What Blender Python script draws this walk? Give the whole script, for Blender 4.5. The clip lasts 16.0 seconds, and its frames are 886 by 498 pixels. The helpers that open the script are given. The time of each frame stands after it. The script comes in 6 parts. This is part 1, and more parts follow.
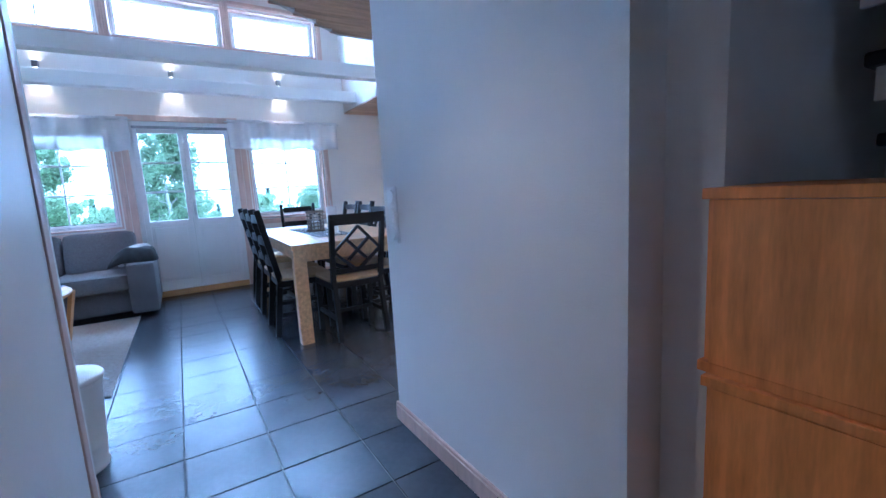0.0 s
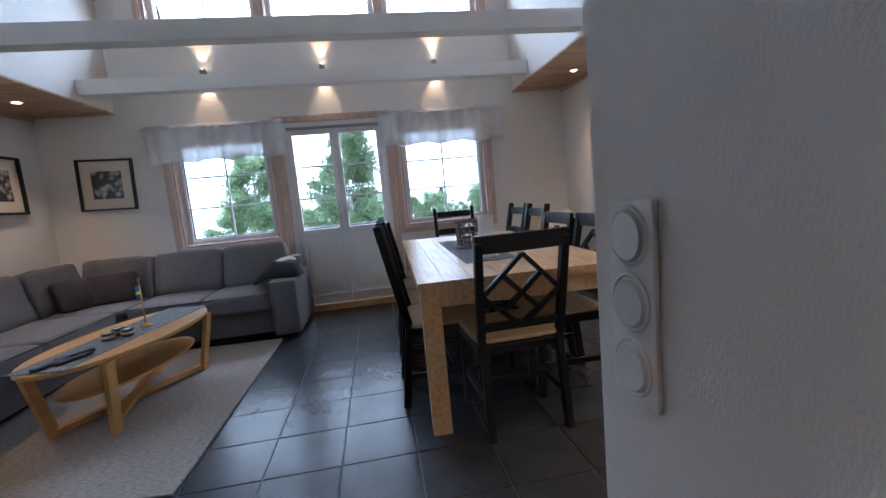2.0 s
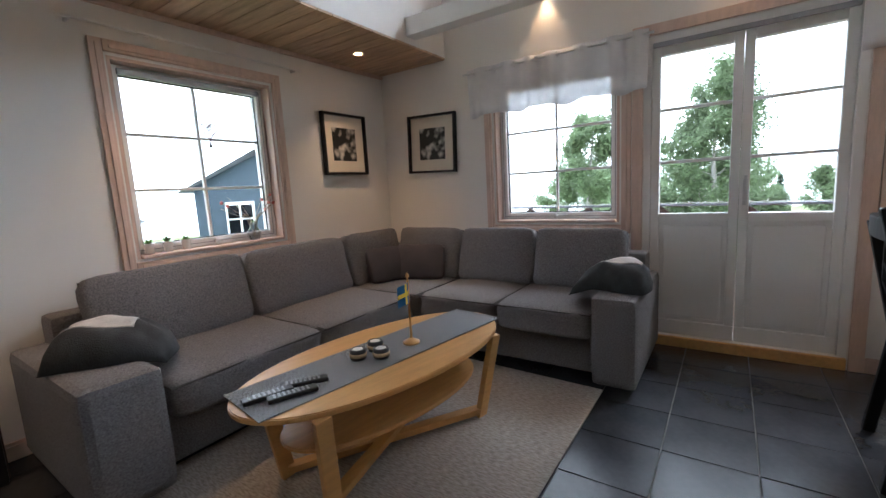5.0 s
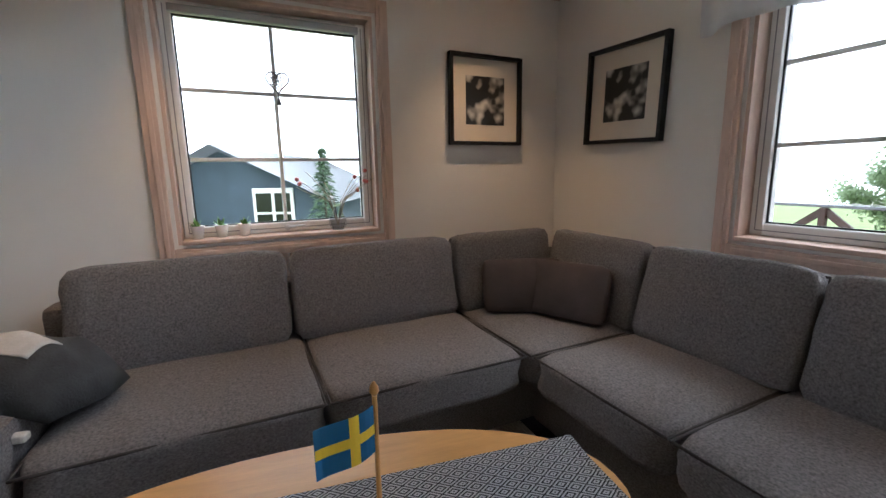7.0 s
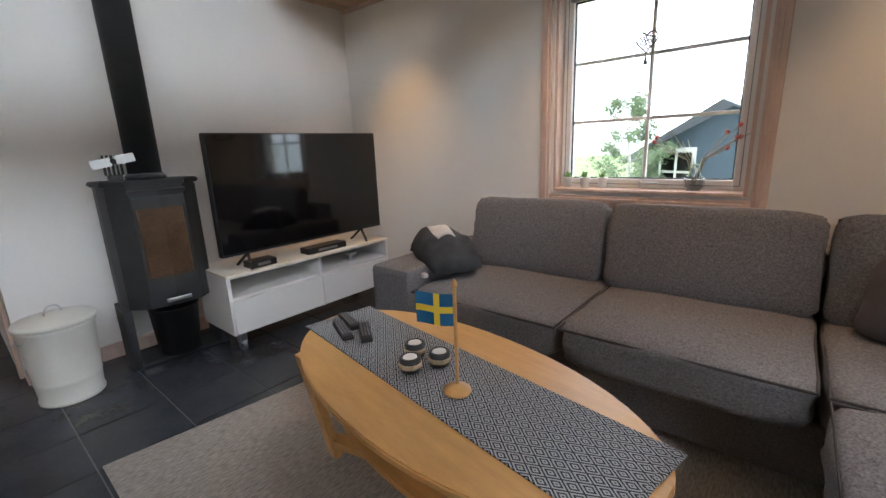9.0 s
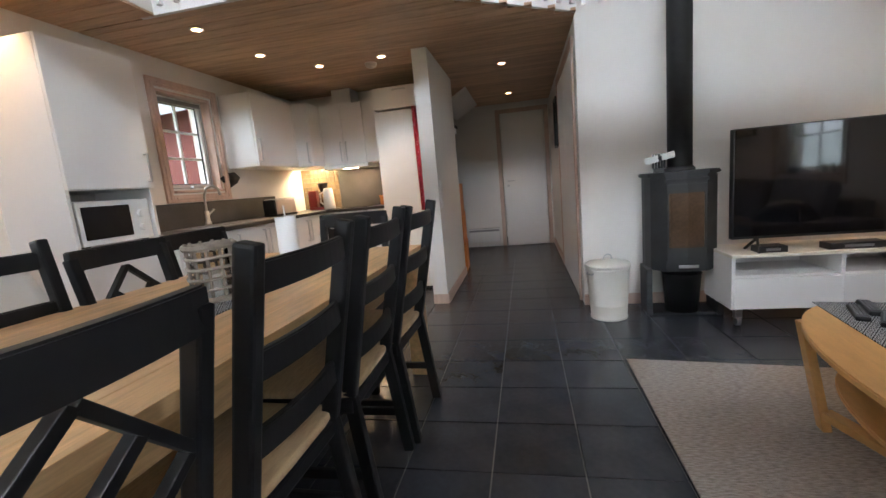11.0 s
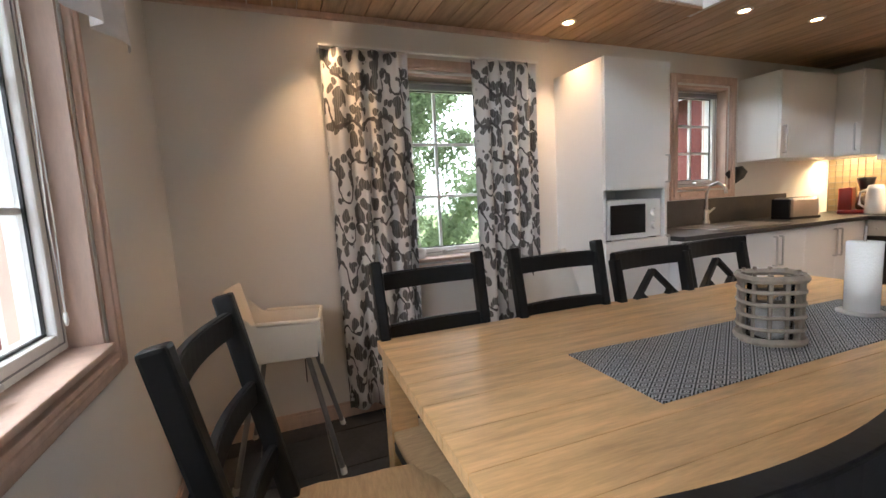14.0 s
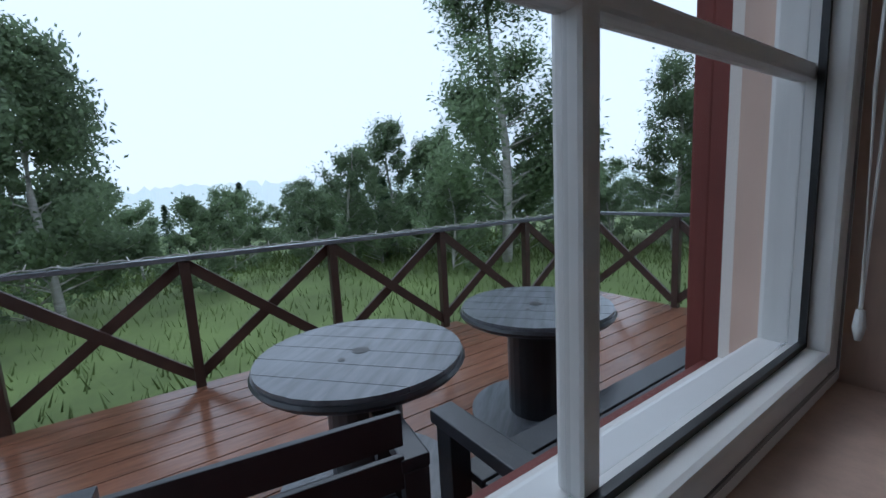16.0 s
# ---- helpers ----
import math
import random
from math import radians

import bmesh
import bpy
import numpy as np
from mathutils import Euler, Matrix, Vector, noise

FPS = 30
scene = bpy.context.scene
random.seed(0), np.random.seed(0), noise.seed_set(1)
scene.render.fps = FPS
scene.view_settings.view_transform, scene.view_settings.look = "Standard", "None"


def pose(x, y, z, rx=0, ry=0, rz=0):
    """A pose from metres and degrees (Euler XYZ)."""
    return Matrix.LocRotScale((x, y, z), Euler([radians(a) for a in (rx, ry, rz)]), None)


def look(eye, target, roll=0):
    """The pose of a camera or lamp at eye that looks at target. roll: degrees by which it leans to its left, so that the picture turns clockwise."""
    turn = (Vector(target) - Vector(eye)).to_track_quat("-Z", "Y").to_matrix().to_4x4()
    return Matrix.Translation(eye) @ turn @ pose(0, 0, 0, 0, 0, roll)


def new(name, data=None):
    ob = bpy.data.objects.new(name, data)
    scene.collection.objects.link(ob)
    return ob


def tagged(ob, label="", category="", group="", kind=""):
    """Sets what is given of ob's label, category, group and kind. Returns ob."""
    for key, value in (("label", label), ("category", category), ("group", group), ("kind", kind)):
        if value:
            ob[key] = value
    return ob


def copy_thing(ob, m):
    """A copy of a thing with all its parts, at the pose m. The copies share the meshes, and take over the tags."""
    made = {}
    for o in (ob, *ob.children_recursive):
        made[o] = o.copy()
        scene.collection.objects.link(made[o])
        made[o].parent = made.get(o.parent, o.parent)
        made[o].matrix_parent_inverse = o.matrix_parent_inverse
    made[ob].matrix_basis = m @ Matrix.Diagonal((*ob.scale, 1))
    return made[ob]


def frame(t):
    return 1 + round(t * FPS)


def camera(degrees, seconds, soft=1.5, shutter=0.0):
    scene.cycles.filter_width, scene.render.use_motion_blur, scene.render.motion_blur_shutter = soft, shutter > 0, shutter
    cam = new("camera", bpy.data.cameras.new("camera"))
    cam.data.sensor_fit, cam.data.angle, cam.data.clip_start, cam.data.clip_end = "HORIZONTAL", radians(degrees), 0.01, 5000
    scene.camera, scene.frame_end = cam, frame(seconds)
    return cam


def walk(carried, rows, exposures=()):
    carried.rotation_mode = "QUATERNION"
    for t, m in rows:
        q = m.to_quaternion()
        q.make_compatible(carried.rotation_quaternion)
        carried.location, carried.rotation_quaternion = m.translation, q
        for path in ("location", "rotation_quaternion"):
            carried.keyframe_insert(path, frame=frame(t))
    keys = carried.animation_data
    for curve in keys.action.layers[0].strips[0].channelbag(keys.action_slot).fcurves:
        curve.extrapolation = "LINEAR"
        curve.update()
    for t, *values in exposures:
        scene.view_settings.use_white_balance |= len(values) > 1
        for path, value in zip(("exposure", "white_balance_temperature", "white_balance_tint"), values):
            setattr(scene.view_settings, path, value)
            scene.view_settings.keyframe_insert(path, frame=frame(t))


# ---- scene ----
cam = camera(93.0, 16.0)
PATH = [
    (0.0, pose(2.624, -5.884, 1.076, 81.96, 3.18, -32.22)),
    (0.5, pose(2.895, -5.516, 1.114, 81.18, 3.32, -18.44)),
    (1.0, pose(2.938, -5.201, 1.160, 81.41, 3.89, -14.20)),
    (1.5, pose(3.042, -4.925, 1.123, 82.07, 4.90, -11.77)),
    (2.0, pose(3.121, -4.669, 1.122, 82.87, 5.26, -9.18)),
    (2.5, pose(3.199, -4.505, 1.144, 82.39, 5.00, -4.66)),
    (3.0, pose(3.135, -4.336, 1.171, 82.07, 3.75, 3.81)),
    (3.5, pose(3.170, -3.916, 1.095, 82.46, 3.76, 15.87)),
    (4.0, pose(2.862, -3.810, 1.169, 81.55, 2.50, 22.35)),
    (4.5, pose(2.758, -3.500, 1.139, 81.96, 2.80, 27.94)),
    (7.0, pose(2.222, -1.868, 1.134, 80.04, 1.07, 64.57)),
    (7.5, pose(2.093, -1.664, 1.046, 79.95, 0.01, 77.38)),
    (8.0, pose(2.124, -1.378, 1.095, 76.17, 2.83, 98.27)),
    (8.5, pose(2.311, -1.290, 1.083, 77.46, 2.42, 111.54)),
    (9.0, pose(2.366, -1.038, 1.112, 76.54, 2.19, 129.49)),
    (9.5, pose(2.440, -0.800, 1.072, 76.85, 1.91, 143.30)),
    (10.0, pose(2.535, -0.578, 1.064, 78.92, 3.29, 161.77)),
    (12.5, pose(2.756, -0.503, 1.158, 85.09, 4.29, 217.76)),
    (13.0, pose(2.741, -0.567, 1.203, 83.40, 4.09, 226.02)),
    (13.5, pose(2.882, -0.515, 1.141, 84.66, 2.03, 233.84)),
    (14.0, pose(2.989, -0.462, 1.194, 83.56, 3.16, 247.98)),
    (14.5, pose(3.285, -0.386, 1.170, 83.73, 2.23, 265.59)),
    (15.0, pose(3.518, -0.283, 1.133, 83.23, 1.20, 286.43)),
    (15.5, pose(3.708, -0.100, 1.122, 82.20, 2.08, 309.21)),
    (16.0, pose(3.707, -0.051, 1.123, 81.61, 3.03, 324.83)),
]
EXPOSURES = [(0.0, 1.9, 3900, 8), (0.5, 1.5, 4350, 9), (1.0, 1.2, 4700, 9), (2.0, 0.95, 5000, 9), (3.0, 1.1, 5200, 9), (3.5, 1.1, 5400, 9), (7.0, 0.75, 5900, 9), (8.5, 1.05, 6050, 10), (10.0, 1.05, 6100, 10), (12.5, 1.58, 6150, 10), (13.5, 1.5, 6150, 10), (14.0, 1.1, 6200, 10), (14.5, 0.75, 6000, 10), (15.0, 0.25, 5750, 10), (15.5, -0.6, 5500, 9), (16.0, -1.35, 5350, 8)]
walk(cam, PATH, EXPOSURES)

# ---------- world, sun, daylight through the openings, lamps ----------
world = bpy.data.worlds.new("overcast")
scene.world = world
world.use_nodes = True
wn, wl = world.node_tree.nodes, world.node_tree.links
sky = wn.new("ShaderNodeTexSky")
sky.sky_type, sky.sun_disc = "NISHITA", False
sky.sun_elevation, sky.sun_rotation = radians(40), radians(150)
mixw = wn.new("ShaderNodeMix")
mixw.data_type = "RGBA"
mixw.inputs[0].default_value = 0.9
mixw.inputs[7].default_value = (31, 33, 35, 1)
wl.new(sky.outputs[0], mixw.inputs[6])
wl.new(mixw.outputs[2], wn["Background"].inputs[0])
wn["Background"].inputs[1].default_value = 0.11


def light(name, kind, m, power, colour=(1, 1, 1), **kw):
    data = bpy.data.lights.new(name, kind)
    data.energy, data.color = power, colour
    if kind == "AREA":
        data.shape, data.size, data.size_y = "RECTANGLE", kw["w"], kw["h"]
    if kind == "SPOT":
        data.spot_size, data.spot_blend, data.shadow_soft_size = radians(kw["angle"]), kw.get("blend", 0.6), 0.025
    if kind == "SUN":
        data.angle = radians(kw["angle"])
    ob = new(name, data)
    ob.matrix_world = m
    return ob


light("sun", "SUN", look((0, 0, 0), (-0.35, -0.6, -0.75)), 0.8, (1, 0.97, 0.93), angle=20)
COOL, WARM = (0.86, 0.94, 1.0), (1.0, 0.62, 0.33)
light("daylight_gable", "AREA", look((2.78, 0.24, 3.24), (2.78, -1, 2.7)), 45, COOL, w=3.2, h=0.45)

# ---------- materials ----------


def mat(name, colour, rough=0.6, metal=0.0, vary=0.12, scale=6.0, bump=0.0, fine=60.0, stretch=(1, 1, 1), island=0.0, coat=0.0, spec=0.5):
    m = bpy.data.materials.new(name)
    m.use_nodes = True
    n, l = m.node_tree.nodes, m.node_tree.links
    b = n["Principled BSDF"]
    co, mp = n.new("ShaderNodeTexCoord"), n.new("ShaderNodeMapping")
    mp.inputs["Scale"].default_value = stretch
    l.new(co.outputs["Object"], mp.inputs[0])
    big, small, ramp = n.new("ShaderNodeTexNoise"), n.new("ShaderNodeTexNoise"), n.new("ShaderNodeValToRGB")
    big.inputs["Scale"].default_value, small.inputs["Scale"].default_value = scale, fine
    big.inputs["Detail"].default_value = small.inputs["Detail"].default_value = 4
    l.new(mp.outputs[0], big.inputs["Vector"])
    l.new(mp.outputs[0], small.inputs["Vector"])
    add = n.new("ShaderNodeMath")
    add.operation = "MULTIPLY_ADD"
    l.new(small.outputs["Fac"], add.inputs[0])
    add.inputs[1].default_value = 0.4
    l.new(big.outputs["Fac"], add.inputs[2])
    last = add.outputs[0]
    if island:
        info, am = n.new("ShaderNodeObjectInfo"), n.new("ShaderNodeMath")
        geo = n.new("ShaderNodeNewGeometry")
        s = n.new("ShaderNodeMath")
        l.new(info.outputs["Random"], s.inputs[0])
        l.new(geo.outputs["Random Per Island"], s.inputs[1])
        am.operation = "MULTIPLY_ADD"
        l.new(s.outputs[0], am.inputs[0])
        am.inputs[1].default_value = island
        l.new(last, am.inputs[2])
        sub = n.new("ShaderNodeMath")
        sub.operation = "SUBTRACT"
        l.new(am.outputs[0], sub.inputs[0])
        sub.inputs[1].default_value = island
        last = sub.outputs[0]
    ramp.color_ramp.elements[0].position, ramp.color_ramp.elements[1].position = 0.4, 1.0
    c = Vector(colour)
    ramp.color_ramp.elements[0].color = (*(c * (1 - vary)), 1)
    ramp.color_ramp.elements[1].color = (*[min(0.9, v) for v in c * (1 + vary)], 1)
    l.new(last, ramp.inputs[0])
    l.new(ramp.outputs[0], b.inputs["Base Color"])
    b.inputs["Roughness"].default_value, b.inputs["Metallic"].default_value = rough, metal
    b.inputs["Coat Weight"].default_value = coat
    b.inputs["Specular IOR Level"].default_value = spec
    if bump:
        bp = n.new("ShaderNodeBump")
        bp.inputs["Strength"].default_value, bp.inputs["Distance"].default_value = bump, 0.004
        l.new(small.outputs["Fac"], bp.inputs["Height"])
        l.new(bp.outputs[0], b.inputs["Normal"])
    return m


def pattern(m, node, a, b, low=0.45, high=0.55, out=0, space="Object", stretch=(1, 1, 1), **inputs):
    """Colours a material between a and b by a texture node of its own."""
    n, l = m.node_tree.nodes, m.node_tree.links
    t, co, mp, r = n.new(node), n.new("ShaderNodeTexCoord"), n.new("ShaderNodeMapping"), n.new("ShaderNodeValToRGB")
    mp.inputs["Scale"].default_value = stretch
    l.new(co.outputs[space], mp.inputs[0])
    l.new(mp.outputs[0], t.inputs["Vector"])
    for k, v in inputs.items():
        t.inputs[k].default_value = v
    r.color_ramp.elements[0].position, r.color_ramp.elements[1].position = low, high
    r.color_ramp.elements[0].color, r.color_ramp.elements[1].color = (*a, 1), (*b, 1)
    l.new(t.outputs[out], r.inputs[0])
    l.new(r.outputs[0], n["Principled BSDF"].inputs["Base Color"])
    return m


def glow(name, colour, strength):
    m = bpy.data.materials.new(name)
    m.use_nodes = True
    b = m.node_tree.nodes["Principled BSDF"]
    b.inputs["Base Color"].default_value = b.inputs["Emission Color"].default_value = (*colour, 1)
    b.inputs["Emission Strength"].default_value = strength
    return m


def glass(name, rough=0.0):
    m = bpy.data.materials.new(name)
    m.use_nodes = True
    b = m.node_tree.nodes["Principled BSDF"]
    b.inputs["Transmission Weight"].default_value, b.inputs["Roughness"].default_value, b.inputs["IOR"].default_value = 1, rough, 1.05
    return m


def sheer(name, colour, alpha):
    m = mat(name, colour, 0.9, vary=0.05, scale=20, bump=0.2, fine=300)
    m.node_tree.nodes["Principled BSDF"].inputs["Alpha"].default_value = alpha
    return m


WALL = mat("wallpaper_white", (0.78, 0.75, 0.71), 0.85, vary=0.04, scale=1.5, bump=0.28, fine=330, stretch=(1, 1, 0.6))
WHITE = mat("white_paint", (0.8, 0.79, 0.77), 0.45, vary=0.03, scale=3, bump=0.05, fine=90)
CAB = mat("white_cabinet", (0.8, 0.78, 0.76), 0.35, vary=0.02, scale=2)
BOARD = mat("pine_ceiling", (0.5, 0.33, 0.21), 0.55, vary=0.3, scale=3.5, fine=22, stretch=(1.0, 9, 9), bump=0.15, island=0.28)
TRIM = mat("pine_trim", (0.6, 0.44, 0.36), 0.5, vary=0.14, scale=6, fine=40, stretch=(5, 5, 1), bump=0.1)
SLATE = mat("slate_tile", (0.042, 0.046, 0.056), 0.27, vary=0.28, scale=5, fine=38, bump=0.14, island=0.22)
GROUT = mat("grout", (0.12, 0.12, 0.125), 0.9, vary=0.15, scale=10)
OAK = mat("oak_tabletop", (0.6, 0.38, 0.18), 0.36, vary=0.3, scale=5, fine=26, stretch=(9, 0.9, 9), bump=0.12, island=0.12)
BIRCH = mat("birch_wood", (0.62, 0.34, 0.115), 0.4, vary=0.14, scale=5, fine=30, stretch=(8, 1, 8))
PINE = mat("pine_crate", (0.66, 0.23, 0.04), 0.5, vary=0.3, scale=5, fine=25, stretch=(8, 8, 1), island=0.15)
BLACK = mat("black_lacquer", (0.007, 0.007, 0.008), 0.4, vary=0.3, scale=12, bump=0.08, spec=0.3)
SEAT = mat("seat_rush", (0.5, 0.36, 0.2), 0.7, vary=0.2, scale=20, bump=0.4, fine=140, stretch=(1, 6, 1))
SOFA = mat("grey_sofa_weave", (0.17, 0.163, 0.168), 0.95, vary=0.6, scale=140, bump=1.0, fine=360, stretch=(1, 1, 1.6))
PIPING = mat("dark_piping", (0.05, 0.045, 0.045), 0.9, vary=0.2, scale=20)
CUSHION = mat("dark_cushion", (0.07, 0.055, 0.055), 0.9, vary=0.25, scale=8, bump=0.4, fine=200)
THROW = mat("charcoal_throw", (0.035, 0.037, 0.04), 0.95, vary=0.4, scale=14, bump=0.8, fine=160)
PALE = mat("pale_wool", (0.5, 0.48, 0.46), 0.95, vary=0.15, scale=20, bump=0.6, fine=160)
RUG = pattern(mat("beige_rug", (0.4, 0.36, 0.32), 0.95, bump=0.9, fine=240), "ShaderNodeTexNoise", (0.29, 0.26, 0.23), (0.5, 0.46, 0.42), 0.35, 0.65, stretch=(22, 90, 1), Scale=1.6, Detail=5.0)
STOVE = mat("cast_iron", (0.035, 0.036, 0.038), 0.55, 0.3, vary=0.2, scale=9, bump=0.15)
STOVEGLASS = mat("sooty_glass", (0.1, 0.06, 0.035), 0.12, vary=0.6, scale=4, coat=0.6)
SCREEN = mat("black_screen", (0.004, 0.004, 0.005), 0.08, vary=0.1, scale=2, coat=0.4)
PLASTIC = mat("black_plastic", (0.012, 0.012, 0.013), 0.4, vary=0.2, scale=20)
STEEL = mat("brushed_steel", (0.6, 0.6, 0.6), 0.3, 1.0, vary=0.08, scale=12, stretch=(1, 8, 1))
ENAMEL = mat("cream_enamel", (0.76, 0.73, 0.66), 0.35, vary=0.04, scale=4)
WORKTOP = mat("dark_worktop", (0.03, 0.027, 0.026), 0.35, vary=0.4, scale=30, fine=120)
SPLASH = mat("slate_splash", (0.05, 0.048, 0.046), 0.45, vary=0.3, scale=6, bump=0.3)
MOSAIC = mat("brown_mosaic", (0.16, 0.11, 0.06), 0.3, vary=0.3, scale=5, island=0.4)
RED = mat("red_print", (0.4, 0.03, 0.045), 0.9, vary=0.2, scale=20)
pattern(RED, "ShaderNodeTexVoronoi", (0.75, 0.6, 0.55), (0.42, 0.03, 0.05), 0.12, 0.3, Scale=38.0)
REDPLASTIC = mat("red_plastic", (0.25, 0.02, 0.015), 0.3, vary=0.1)
WICKER = mat("grey_wicker", (0.26, 0.22, 0.18), 0.8, vary=0.35, scale=14, bump=0.5)
PAPER = mat("paper_towel", (0.82, 0.81, 0.79), 0.9, vary=0.03, scale=10, bump=0.3, fine=150)
RUNNER = mat("grey_runner", (0.2, 0.2, 0.22), 0.95, bump=0.6, fine=200)


def diamond_weave(m, a, b, rings, dark, pale):
    """Concentric woven diamonds, a by b metres each, with alternating dark and pale rings."""
    n, l = m.node_tree.nodes, m.node_tree.links
    co, sep = n.new("ShaderNodeTexCoord"), n.new("ShaderNodeSeparateXYZ")
    l.new(co.outputs["Object"], sep.inputs[0])
    halves = []
    for axis, size in ((0, a), (1, b)):
        fold, scale_ = n.new("ShaderNodeMath"), n.new("ShaderNodeMath")
        fold.operation, scale_.operation = "PINGPONG", "MULTIPLY"
        fold.inputs[1].default_value, scale_.inputs[1].default_value = size / 2, rings / size
        l.new(sep.outputs[axis], fold.inputs[0])
        l.new(fold.outputs[0], scale_.inputs[0])
        halves.append(scale_)
    both, tri, ramp_ = n.new("ShaderNodeMath"), n.new("ShaderNodeMath"), n.new("ShaderNodeValToRGB")
    tri.operation, tri.inputs[1].default_value = "PINGPONG", 0.5
    l.new(halves[0].outputs[0], both.inputs[0])
    l.new(halves[1].outputs[0], both.inputs[1])
    l.new(both.outputs[0], tri.inputs[0])
    l.new(tri.outputs[0], ramp_.inputs[0])
    ramp_.color_ramp.elements[0].position, ramp_.color_ramp.elements[1].position = 0.2, 0.3
    ramp_.color_ramp.elements[0].color, ramp_.color_ramp.elements[1].color = (*dark, 1), (*pale, 1)
    l.new(ramp_.outputs[0], n["Principled BSDF"].inputs["Base Color"])


diamond_weave(RUNNER, 0.034, 0.052, 4, (0.03, 0.032, 0.036), (0.42, 0.43, 0.45))
FLORAL = mat("leaf_print_cotton", (0.7, 0.68, 0.66), 0.9, vary=0.05, scale=10, bump=0.2, fine=200)
SHEER = sheer("sheer_voile", (0.86, 0.85, 0.88), 0.72)
GLASS = glass("window_glass")
MIRRORGLASS = mat("picture_glass", (0.02, 0.02, 0.022), 0.06, vary=0.2, coat=0.3)
MOUNT = mat("cream_mount", (0.7, 0.63, 0.54), 0.8, vary=0.03)
PHOTO = mat("dark_photo", (0.05, 0.05, 0.05), 0.3)
pattern(PHOTO, "ShaderNodeTexNoise", (0.015, 0.015, 0.016), (0.6, 0.57, 0.53), 0.5, 0.64, Scale=9.0)
LAMPGLOW = glow("lamp_glow", (1.0, 0.7, 0.42), 14)
GREEN = mat("birch_leaves", (0.17, 0.235, 0.115), 0.7, vary=0.45, scale=1.2, island=0.5)
CONIFER = mat("spruce_needles", (0.08, 0.13, 0.07), 0.8, vary=0.4, scale=1.5, island=0.4)
BARK = mat("birch_bark", (0.5, 0.48, 0.45), 0.8, vary=0.4, scale=6, stretch=(1, 1, 5), bump=0.4)
SPRUCEBARK = mat("spruce_bark", (0.12, 0.09, 0.07), 0.9, vary=0.4, scale=8, bump=0.5)
GRASS = mat("meadow", (0.13, 0.175, 0.05), 0.9, vary=0.4, scale=0.8, bump=0.6, fine=14)
DECK = mat("wet_deck_wood", (0.19, 0.085, 0.05), 0.14, vary=0.4, scale=5, fine=24, stretch=(1, 8, 8), bump=0.12, island=0.25)
RAIL = mat("brown_rail_wood", (0.055, 0.03, 0.022), 0.5, vary=0.35, scale=6, fine=30, bump=0.3)
GREYWOOD = mat("wet_grey_wood", (0.14, 0.15, 0.165), 0.25, vary=0.4, scale=4, fine=22, stretch=(1, 7, 7), bump=0.25)
DARKWOOD = mat("wet_black_wood", (0.025, 0.027, 0.032), 0.3, vary=0.4, scale=6, bump=0.2)
REDWOOD = mat("red_cladding", (0.16, 0.035, 0.026), 0.7, vary=0.25, scale=5, fine=30, stretch=(4, 4, 1), bump=0.2)
BLUEHOUSE = mat("slate_blue_cladding", (0.06, 0.085, 0.11), 0.8, vary=0.2, scale=3)
ROOFTIN = mat("grey_roof", (0.25, 0.26, 0.27), 0.6, vary=0.2, scale=4)
PORCELAIN = mat("white_porcelain", (0.82, 0.82, 0.8), 0.25, vary=0.03)
BEIGE = mat("cream_plastic", (0.78, 0.72, 0.62), 0.4, vary=0.04)
LEAF = mat("potted_leaf", (0.12, 0.25, 0.06), 0.6, vary=0.4, scale=30)


def translucent(m, colour, share):
    """Lets some of the daylight through a leaf material."""
    n, l = m.node_tree.nodes, m.node_tree.links
    through_leaf, both = n.new("ShaderNodeBsdfTranslucent"), n.new("ShaderNodeMixShader")
    through_leaf.inputs["Color"].default_value = (*colour, 1)
    both.inputs[0].default_value = share
    l.new(n["Principled BSDF"].outputs[0], both.inputs[1])
    l.new(through_leaf.outputs[0], both.inputs[2])
    l.new(both.outputs[0], n["Material Output"].inputs["Surface"])


translucent(GREEN, (0.31, 0.39, 0.24), 0.5)
translucent(CONIFER, (0.15, 0.22, 0.13), 0.35)
DRY = mat("dried_stems", (0.45, 0.38, 0.28), 0.9, vary=0.3, scale=20)
BLOSSOM = mat("red_blossom", (0.55, 0.14, 0.12), 0.8, vary=0.3, scale=30)
FLAGBLUE = mat("flag_blue", (0.01, 0.13, 0.3), 0.8, vary=0.1)
FLAGYELLOW = mat("flag_yellow", (0.85, 0.6, 0.04), 0.8, vary=0.05)
WAX = mat("candle_wax", (0.82, 0.8, 0.77), 0.5, vary=0.03)
ROPE = mat("natural_rope", (0.5, 0.38, 0.24), 0.9, vary=0.3, scale=60, bump=0.6, fine=200)
GREY = mat("grey_metal", (0.3, 0.3, 0.31), 0.4, 0.8, vary=0.1)


